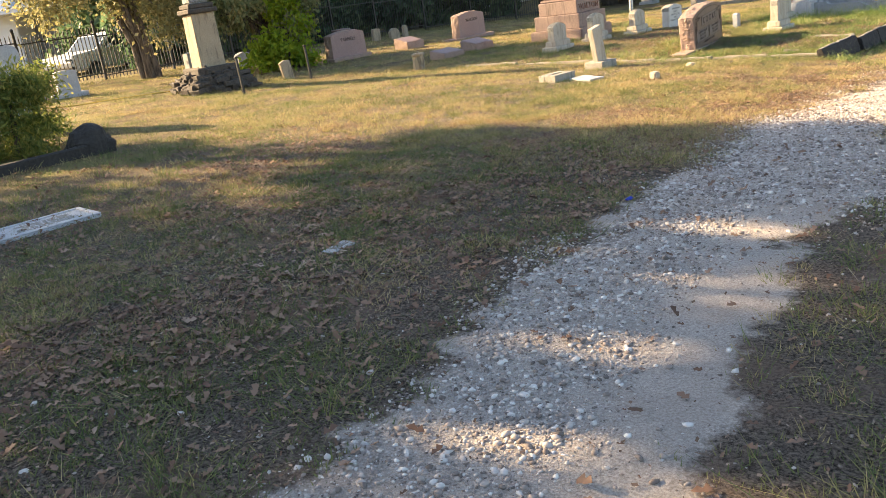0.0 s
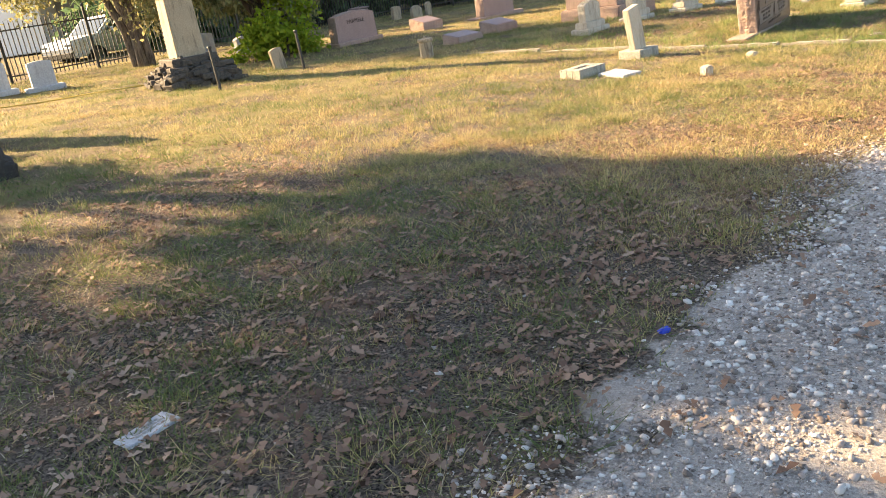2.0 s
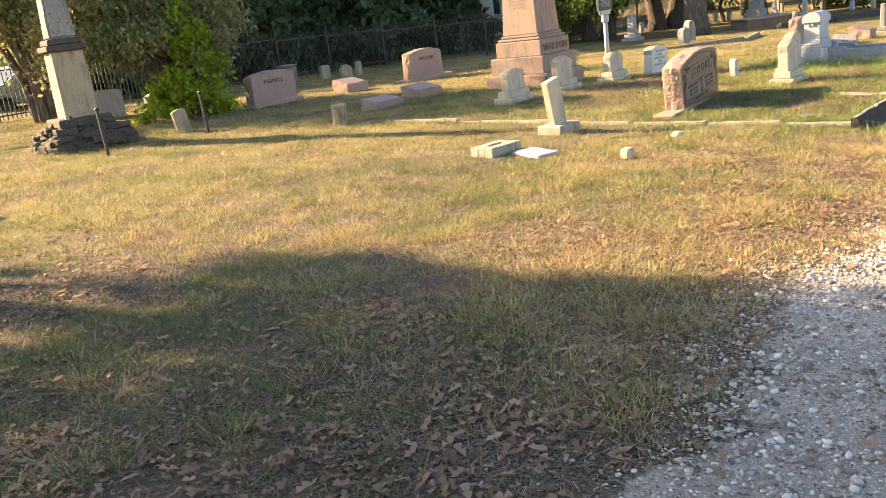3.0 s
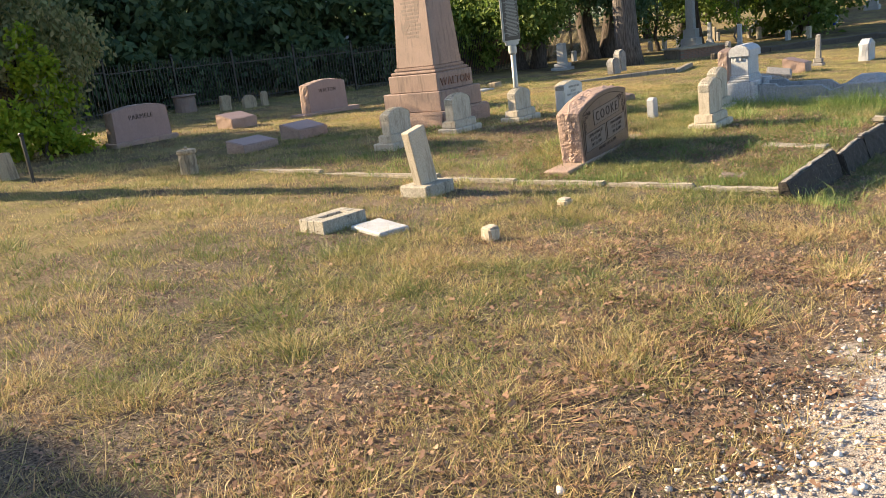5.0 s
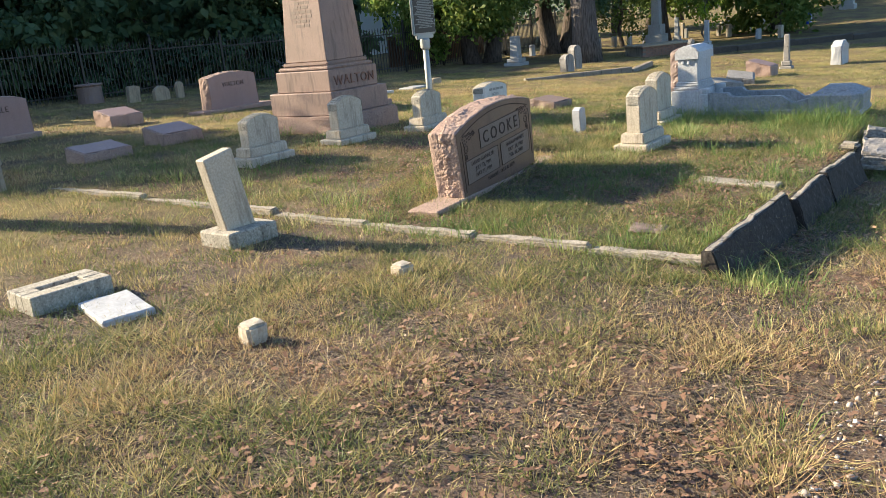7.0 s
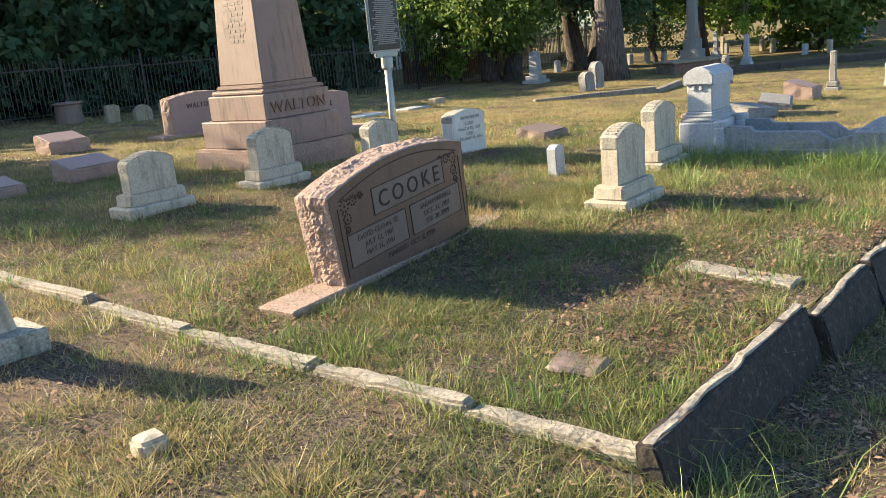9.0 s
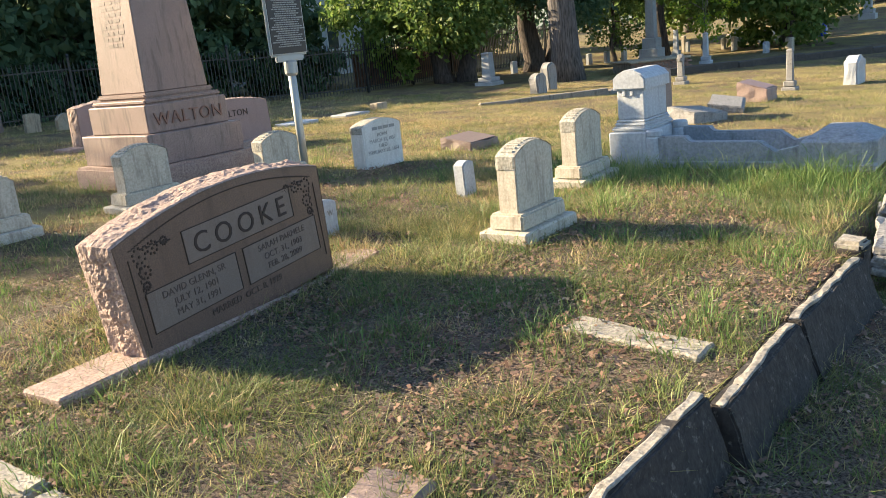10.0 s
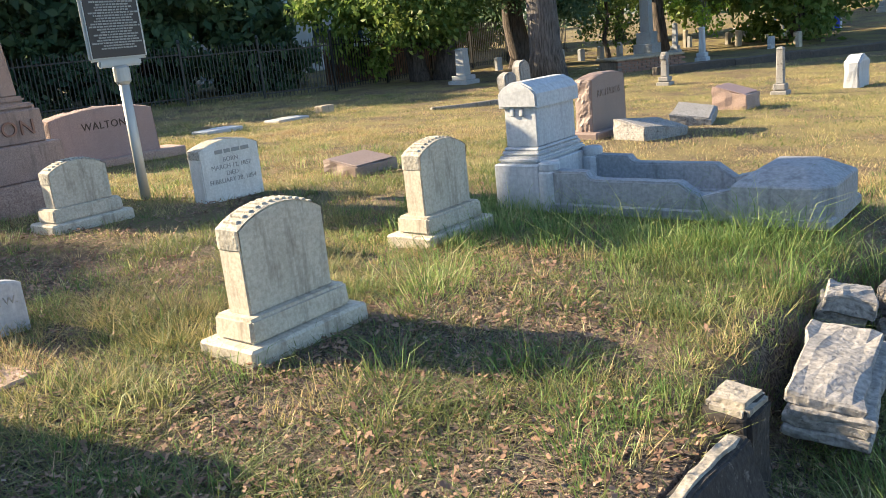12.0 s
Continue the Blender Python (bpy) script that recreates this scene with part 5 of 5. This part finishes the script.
# ---- car, building and wires beyond the fence ----
def car(x, y, turn):
    ob = thing("car", x, y, turn, "white pickup car parked beyond the iron fence", "car", sink=0.3)
    side = [(-2.35, 0.42), (2.3, 0.42), (2.38, 0.75), (2.3, 0.98), (1.25, 1.08), (0.55, 1.62), (-0.9, 1.66), (-1.25, 1.12), (-2.35, 1.08)]
    part("body", prism(side, 1.78, 0.06), CARPAINT, ob)
    for s in (-1, 1):
        w = part("side_window", prism([(-1.05, 1.12), (0.95, 1.12), (0.5, 1.55), (-0.82, 1.58)], 0.02, 0.004), GLASS, ob)
        w.location.y = s * 0.895
    wind = part("windscreen", boxed(0.02, 1.45, 0.72, bevel=0.004), GLASS, ob)
    wind.matrix_basis = pose(1.24, 0, 1.09, 0, -52, 0)
    for wx in (-1.45, 1.45):
        for s in (-1, 1):
            wh = part("wheel", lathe(bmesh.new(), ((0.30, -0.11), (0.35, -0.08), (0.35, 0.08), (0.30, 0.11)), 24), RUBBER, ob)
            wh.matrix_basis = pose(wx, s * 0.82, 0.35, 90)
            part("rim", lathe(bmesh.new(), ((0.22, -0.12), (0.2, 0.12)), 16), RIM, wh)
    for s in (-1, 1):
        part("headlight", boxed(0.06, 0.36, 0.16, 2.33, s * 0.66, 0.72, 0.02), GLASS, ob)
        part("mirror", boxed(0.1, 0.2, 0.14, 0.75, s * 0.98, 1.08, 0.03), CARPAINT, ob)
    part("bumper", boxed(0.12, 1.7, 0.2, 2.34, 0, 0.42, 0.03), RUBBER, ob)
    return ob


car(-30.2, 16.3, -80)


def building():
    ob = thing("apartment_building", -56, 24.5, 19, "white modern apartment building with grey bays", "building", z=0.3)
    part("wall", boxed(12, 9, 16, -4, 2.5, 0, bevel=0.05), WALLPAINT, ob, "white rendered wall")
    part("bay", boxed(2.4, 1.8, 16, 2.4, 0.2, 0, 0.05), WALLGREY, ob, "grey clad bay")
    part("lower_wing", boxed(6, 7.5, 5.4, 4, 4.0, 0, 0.05), WALLPAINT, ob, "white lower wing")
    part("canopy", boxed(8.5, 12, 0.3, 4, 2.0, 3.2, 0.03), WALLPAINT, ob, "flat white canopy roof")
    part("upper_canopy", boxed(7, 8.6, 0.3, 4, 4.2, 5.5, 0.03), WALLPAINT, ob, "flat white upper roof slab")
    for z, x, ys in ((1.2, 7.0, (1.2, 4.0, 6.6)), (3.9, 7.0, (2.2, 5.6)), (7.0, 2.0, (-1.2, 2.6, 5.2)), (9.4, 2.0, (-1.2, 2.6, 5.2)), (12.0, 2.0, (-1.2, 2.6, 5.2))):
        for y in ys:
            f = part("window", boxed(0.2, 1.15, 1.25, x, y, z, 0.02), WALLGREY, ob, "grey framed window")
            part("pane", boxed(0.1, 0.95, 1.05, x + 0.08, y, z + 0.1, 0.01), GLASS, f)
    for z in (7.0, 9.4, 12.0):
        for x in (0.4, -2.2, -5.0):
            f = part("window", boxed(1.15, 0.2, 1.25, x, -2.0, z, 0.02), WALLGREY, ob, "grey framed window")
            part("pane", boxed(0.95, 0.1, 1.05, x, -2.08, z + 0.1, 0.01), GLASS, f)
    return ob


building()


def woods_house():
    ob = thing("house", -33.0, 41.0, 8, "pale grey house half hidden by the woods", "house", sink=0.2)
    part("wall", boxed(5, 9, 4.4, bevel=0.03), SIDING, ob, "pale painted siding")
    part("roof", boxed(5.8, 9.8, 1.6, z=4.4, bevel=0.03, taper=0.35), WALLGREY, ob, "dark grey pitched roof")
    for y in (-3.0, 0.0, 3.0):
        f = part("window", boxed(0.12, 1.0, 1.4, 2.5, y, 1.3, 0.02), CARPAINT, ob, "white framed window")
        part("pane", boxed(0.06, 0.8, 1.2, 2.55, y, 1.4, 0.01), GLASS, f)
    return ob


woods_house()
for k, z in enumerate((6.2, 6.9, 7.7)):
    wr = tagged(new("overhead_wire"), "black overhead utility wire across the sky", "cable", "overhead wires")
    part("cable", tube(bmesh.new(), [(-44 + 3 * k, -15 + 6 * i, z + 0.02 * (i - 5) ** 2) for i in range(11)], [0.025] * 11, 5), RUBBER, wr)
hw = tagged(new("red_fence"), "red-brown board fence behind the lower trees", "fence")
for i in range(34):
    y = 33.9 + i * 0.2
    b = part("board", boxed(0.18, 0.03, 1.2, bevel=0.004), WOODFENCE, hw) if i == 0 else new("board", first_board)
    if i == 0:
        first_board = b.data
    b.parent = hw
    b.matrix_basis = pose(-22.6, y, zat(-22.6, y) - 0.05, 0, 0, 90)


# ---- grass, leaves and gravel ----
def bare_at(x, y):
    return smooth(0.50, 0.66, patch(x, y, 0.9, 11) * 0.5 + patch(x, y, 0.3, 12) * 0.5)


def turf_want(x, y):
    verge = smooth(-4.8, -3.0, x) * smooth(1.0, 2.5, y)
    worn = smooth(0.48, 0.72, patch(x, y, 0.8, 33) * 0.7 + patch(x, y, 0.2, 34) * 0.3) * (y > 13.3)
    return np.clip((1 - lane_mask(x, y) * 1.2) * (1 - 0.45 * bare_at(x, y)) * (1 - 0.22 * verge) * (1 - 0.35 * worn) * (1 - hollow(x, y)) * (1 - 0.3 * (1 - smooth(6.0, 7.0, y))), 0, 1)


def turf_tone(x, y):
    """0 green to 1 brown straw, by place."""
    verge = smooth(-5.2, -3.0, x) * smooth(5.0, 7.5, y) * (1 - smooth(12.0, 13.2, y))
    plot = smooth(12.5, 14.0, y) * smooth(-11, -8, x) * (1 - smooth(20, 22.5, y))
    # under the oaks the shade's cooler tint is put into the blade colour
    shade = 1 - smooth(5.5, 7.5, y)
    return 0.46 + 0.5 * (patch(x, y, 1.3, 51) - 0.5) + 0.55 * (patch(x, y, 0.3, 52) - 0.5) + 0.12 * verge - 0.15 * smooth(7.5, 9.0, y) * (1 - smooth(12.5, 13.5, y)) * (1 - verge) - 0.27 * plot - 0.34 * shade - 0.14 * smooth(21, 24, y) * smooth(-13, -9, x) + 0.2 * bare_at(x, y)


def straw_want(x, y):
    return np.clip(1 - lane_mask(x, y) * 1.1, 0, 1) * (0.35 + 0.65 * bare_at(x, y))


def lush_want(x, y):
    plot = smooth(13.35, 13.9, y) * (x < -3.95)
    strong = 1.3 * smooth(-7.2, -6.4, x) * smooth(17.2, 18.6, y) * (1 - smooth(19.7, 20.3, y))
    edge = np.exp(-((y - 13.36) / 0.3) ** 2) * smooth(-10, -7, x) * 0.6 + 1.0 * smooth(0.26, 0.0, abs(x + 4.12)) * (y > 13.3) + (0.35 + 0.6 * smooth(16.8, 17.4, y)) * smooth(0.35, 0.0, abs(x + 3.3)) * (y > 11.5)
    clump = smooth(0.42, 0.7, patch(x, y, 0.7, 21) * 0.6 + patch(x, y, 0.2, 22) * 0.4)
    return np.clip((plot * 0.22 + strong + edge) * (0.15 + clump), 0, 1) * (1 - lane_mask(x, y))


def lush_tone(x, y):
    return 0.31 + 0.5 * (patch(x, y, 0.8, 61) - 0.5) + 0.4 * (patch(x, y, 0.2, 62) - 0.5) - 0.12 * smooth(17.0, 18.6, y)


def blades(name, area, tufts, each, height, width, mat, seed, want, tone, label, spread=0.03, tall=False, bend=0.45):
    """Tufts of grass over an oblong of the plan: want(x, y) thins them out, tone(x, y) colours them."""
    r = np.random.default_rng(seed)
    xa, xb, ya, yb = area
    n = int((xb - xa) * (yb - ya) * tufts)
    tx, ty = r.uniform(xa, xb, n), r.uniform(ya, yb, n)
    k = want(tx, ty)
    keep = r.random(n) < k
    tx, ty, k = tx[keep], ty[keep], k[keep]
    n = len(tx)
    vigour = r.gamma(3.0, 0.33, n) * (0.6 + 0.4 * k) * (0.45 + 1.1 * patch(tx, ty, 0.3, 91))
    hue = tone(tx, ty) + r.normal(size=n) * 0.22
    count = np.clip((each * (0.5 + 0.7 * vigour)).astype(int), 3, each * 3)
    i = np.repeat(np.arange(n), count)
    n = len(i)
    out = r.normal(size=(n, 2)) * spread * (0.6 + 0.6 * vigour[i])[:, None]
    x, y = tx[i] + out[:, 0], ty[i] + out[:, 1]
    z = level(x, y) - 0.004
    h = height * r.uniform(0.5, 1.25, n) * np.clip(0.35 + 0.65 * vigour[i], 0.3, 2.0)
    lean = (r.normal(size=(n, 2)) * 0.75 + out / spread * 0.6) * bend * h[:, None]
    a = r.uniform(0, 6.2832, n)
    w = width * r.uniform(0.7, 1.4, n)
    side = np.stack([np.cos(a) * w / 2, np.sin(a) * w / 2, np.zeros(n)], 1)
    foot = np.stack([x, y, z], 1)
    tip = foot + np.stack([lean[:, 0], lean[:, 1], h], 1)
    if tall:
        mid = foot + np.stack([lean[:, 0] * 0.28, lean[:, 1] * 0.28, h * 0.6], 1)
        tip[:, 2] -= 0.3 * h * r.random(n)
        v = np.stack([foot - side, foot + side, mid - side * 0.75, mid + side * 0.75, tip], 1).reshape(-1, 3)
        b = np.arange(n)[:, None] * 5
        f = np.concatenate([b + np.array([[0, 1, 3]]), b + np.array([[0, 3, 2]]), b + np.array([[2, 3, 4]])])
        per = 5
    else:
        v = np.stack([foot - side, foot + side, tip], 1).reshape(-1, 3)
        f = np.arange(n)[:, None] * 3 + np.array([[0, 1, 2]])
        per = 3
    me = quick_mesh(name, v, f)
    me.attributes.new("tone", "FLOAT", "POINT").data.foreach_set("value", np.repeat(np.clip(hue[i] - 0.17, 0, 0.85), per).astype(np.float32))
    me.materials.append(mat)
    return tagged(new(name, me), label, "grass", kind="stuff")


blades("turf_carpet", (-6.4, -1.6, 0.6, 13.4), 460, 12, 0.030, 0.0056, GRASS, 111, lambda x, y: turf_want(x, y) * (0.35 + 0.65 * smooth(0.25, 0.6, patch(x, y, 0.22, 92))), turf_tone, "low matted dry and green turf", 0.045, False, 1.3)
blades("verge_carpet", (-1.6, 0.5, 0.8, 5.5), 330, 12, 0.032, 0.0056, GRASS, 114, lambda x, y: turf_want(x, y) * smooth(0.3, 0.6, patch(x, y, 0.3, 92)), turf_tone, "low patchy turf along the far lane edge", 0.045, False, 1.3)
blades("plot_carpet", (-7.4, -2.6, 13.4, 18.8), 440, 12, 0.036, 0.0056, GRASS, 112, lambda x, y: turf_want(x, y) * (0.35 + 0.65 * smooth(0.25, 0.6, patch(x, y, 0.22, 92))), turf_tone, "low matted green turf in plot", 0.045, False, 1.3)
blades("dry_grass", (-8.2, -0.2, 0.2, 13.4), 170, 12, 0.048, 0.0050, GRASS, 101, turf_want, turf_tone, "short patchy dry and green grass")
blades("weed_tufts", (-4.4, -2.95, 6.0, 7.8), 130, 14, 0.055, 0.0045, GRASS, 113, lambda x, y: smooth(0.45, 0.62, patch(x, y, 0.55, 95) * 0.7 + patch(x, y, 0.15, 96) * 0.3) * (1 - lane_mask(x, y)), lambda x, y: 0.42 + 0.5 * (patch(x, y, 0.4, 97) - 0.5), "taller weedy tufts along the lane", 0.05, True, 0.6)
blades("plot_grass", (-8.2, -1.4, 13.4, 21.5), 190, 12, 0.058, 0.0048, GRASS, 102, turf_want, turf_tone, "short patchy dry and green grass in plot")
blades("outer_grass", (-14.5, -8.2, 3.0, 24), 95, 11, 0.046, 0.0065, GRASS, 103, turf_want, turf_tone, "short dry golden grass among graves", 0.04)
blades("far_grass", (-24.5, -14.5, 2.0, 31), 42, 9, 0.05, 0.010, GRASS, 104, turf_want, turf_tone, "dry golden grass toward the fence", 0.06)
blades("slope_grass", (-15, -2.5, 21.5, 38), 75, 9, 0.034, 0.008, GRASS, 105, turf_want, turf_tone, "dry golden grass on lower ground", 0.06)
blades("straw", (-8.2, -1.2, 0.2, 21.0), 70, 9, 0.014, 0.0045, STRAW, 107, straw_want, lambda x, y: 0.5 + 0 * x, "loose dead straw lying on the turf", 0.07, False, 2.6)
blades("tall_grass", (-6.9, -3.4, 18.6, 19.68), 170, 13, 0.20, 0.0042, GRASS_GREEN, 108, lambda x, y: smooth(18.2, 19.3, y) * (0.35 + 0.65 * patch(x, y, 0.3, 71)), lambda x, y: 0.22 + 0.4 * (patch(x, y, 0.4, 72) - 0.5), "tall seeding green grass before the white grave", 0.05, True, 0.8)
blades("lush_grass", (-11.5, -2.2, 11.5, 22.0), 115, 15, 0.105, 0.0042, GRASS_GREEN, 106, lush_want, lush_tone, "long green grass round the white grave and wall", 0.04, True, 0.6)


def leaf_want(x, y):
    verge = np.exp(-((x + 3.6) / 1.2) ** 2) * smooth(0.2, 1.5, y) * (1 - smooth(10.5, 13.5, y)) + 0.6 * np.exp(-((x + 5.0) / 2.2) ** 2) * (1 - smooth(5.5, 7.5, y)) + 0.4 * smooth(0.6, 0.1, abs(x + 3.4)) * smooth(12.5, 13.5, y)
    heap = smooth(0.5, 0.75, patch(x, y, 1.1, 31) * 0.6 + patch(x, y, 0.3, 32) * 0.4)
    return np.clip(0.06 + 0.95 * verge * (0.35 + heap) + 0.2 * heap + 0.9 * smooth(0.48, 0.72, patch(x, y, 0.8, 33) * 0.7 + patch(x, y, 0.2, 34) * 0.3) * (y > 13.3), 0, 1) * (1 - 0.8 * lane_mask(x, y))


r = np.random.default_rng(201)
n = 165000
x, y = r.uniform(-10, -0.4, n), r.uniform(0.3, 21, n)
keep = r.random(n) < leaf_want(x, y)
x, y = x[keep], y[keep]
n = len(x)
a = r.uniform(0, 6.2832, n)
L = (1 - 0.15 * smooth(12.0, 14.0, y)) * (0.008 + (0.023 + 0.009 * (1 - smooth(6.0, 7.5, y))) * r.random(n) ** 1.7)
c = np.stack([x, y, level(x, y) + r.uniform(0.006, 0.03, n)], 1)
d = np.stack([np.cos(a), np.sin(a), r.normal(size=n) * 0.25], 1)
s = np.stack([-np.sin(a), np.cos(a), r.normal(size=n) * 0.25], 1)
lift = np.zeros((n, 3))
lift[:, 2] = L * r.uniform(0.05, 0.4, n)
Lc = L[:, None]
ring = [c - d * Lc, c - d * Lc * 0.35 + s * Lc * 0.42 + lift, c + d * Lc * 0.1 + s * Lc * 0.2, c + d * Lc * 0.45 + s * Lc * 0.5 + lift, c + d * Lc, c + d * Lc * 0.4 - s * Lc * 0.48 + lift, c + d * Lc * 0.05 - s * Lc * 0.2, c - d * Lc * 0.4 - s * Lc * 0.42 + lift]
v = np.stack(ring, 1).reshape(-1, 3)
b = np.arange(n)[:, None] * 8
f = np.concatenate([b + np.array([t]) for t in ([0, 1, 7], [1, 2, 7], [2, 6, 7], [2, 3, 5], [2, 5, 6], [3, 4, 5])])
me = quick_mesh("leaf_litter", v, f)
me.materials.append(LITTER)
tagged(new("leaf_litter", me), "scattered dry brown oak leaves on turf", "leaves", kind="stuff")

r = np.random.default_rng(211)
n = 130000
x, y = r.uniform(-7.5, 0.4, n), r.uniform(0.4, 19.0, n)
keep = r.random(n) < np.clip(0.16 + 0.22 * (1 - smooth(6.0, 7.5, y)) + 0.75 * leaf_want(x, y) + 0.25 * bare_at(x, y), 0, 1) * (1 - 0.85 * lane_mask(x, y))
x, y = x[keep], y[keep]
n = len(x)
L = (0.004 + 0.011 * r.random(n) ** 1.5)[:, None]
c = np.stack([x, y, level(x, y) + r.uniform(0.003, 0.02, n)], 1)
d, s = r.normal(size=(n, 3)), r.normal(size=(n, 3))
d[:, 2] *= 0.4
s[:, 2] *= 0.4
d, s = d / np.linalg.norm(d, axis=1)[:, None] * L, s / np.linalg.norm(s, axis=1)[:, None] * L * 0.7
me = quick_mesh("leaf_crumbs", np.stack([c - d, c + s, c + d * 0.8, c - s], 1).reshape(-1, 3), np.arange(n)[:, None] * 4 + np.array([[0, 1, 2, 3]]))
me.materials.append(CRUMB)
tagged(new("leaf_crumbs", me), "crumbled dead leaves and chaff on turf", "leaves", kind="stuff")

ico = bmesh.new()
bmesh.ops.create_icosphere(ico, subdivisions=1, radius=1)
ico_v = np.array([v.co[:] for v in ico.verts])
ico_f = np.array([[v.index for v in f.verts] for f in ico.faces])
ico.free()
octa_v = np.array([[1, 0, 0], [0, 1, 0], [-1, 0, 0], [0, -1, 0], [0, 0, 1], [0, 0, -1.0]])
octa_f = np.array([[0, 1, 4], [1, 2, 4], [2, 3, 4], [3, 0, 4], [1, 0, 5], [2, 1, 5], [3, 2, 5], [0, 3, 5]])


def pebbles(name, n, small, large, power, shape_v, shape_f, seed, middle, label):
    """Loose stones on the lane, thickest along its edges."""
    r = np.random.default_rng(seed)
    x, y = r.uniform(-3.6, 0.2, n), r.uniform(0.6, 12.5, n)
    m = lane_mask(x, y)
    off = x - lane_left(y) + 0.4 * (patch(x, y, 0.5, 43) - 0.5)
    edge = smooth(-0.30, 0.0, off) * (1 - smooth(0.45, 0.95, off))
    edge = np.maximum(edge, 0.8 * smooth(4.6, 5.6, y) * (1 - smooth(8.2, 9.4, y)) * smooth(-0.3, 0.05, off))
    stony = 0.15 + 0.85 * smooth(0.4, 0.65, patch(x, y, 0.9, 41) * 0.7 + patch(x, y, 0.25, 42) * 0.3)
    keep = r.random(n) < np.clip(edge * (0.75 + 0.25 * stony) + m * middle * stony + 0.012, 0, 1) * (1 - 0.85 * smooth(8.4, 9.8, y))
    x, y = x[keep], y[keep]
    n = len(x)
    size = small + (large - small) * r.random(n) ** power
    scale = np.stack([size * r.uniform(0.8, 1.4, n), size * r.uniform(0.7, 1.1, n), size * r.uniform(0.45, 0.8, n)], 1)
    a = r.uniform(0, 6.2832, n)
    v = shape_v[None] * (1 + 0.25 * r.normal(size=(n, len(shape_v), 1))) * scale[:, None, :]
    ca, sa = np.cos(a)[:, None], np.sin(a)[:, None]
    v = np.stack([v[..., 0] * ca - v[..., 1] * sa + x[:, None], v[..., 0] * sa + v[..., 1] * ca + y[:, None], v[..., 2] + (level(x, y) + scale[:, 2] * 0.3)[:, None]], -1).reshape(-1, 3)
    f = (np.arange(n)[:, None, None] * len(shape_v) + shape_f[None]).reshape(-1, 3)
    me = quick_mesh(name, v, f)
    me.materials.append(PEBBLE)
    return tagged(new(name, me), label, "gravel", kind="stuff")


pebbles("gravel", 46000, 0.006, 0.018, 1.9, ico_v, ico_f, 301, 0.05, "pale loose limestone gravel on the lane")
pebbles("small_gravel", 90000, 0.004, 0.010, 1.4, octa_v, octa_f, 303, 0.10, "small pale gravel along the lane edges")
pebbles("grit", 26000, 0.0025, 0.006, 1.5, octa_v, octa_f, 302, 0.5, "fine pale grit spread over the lane")
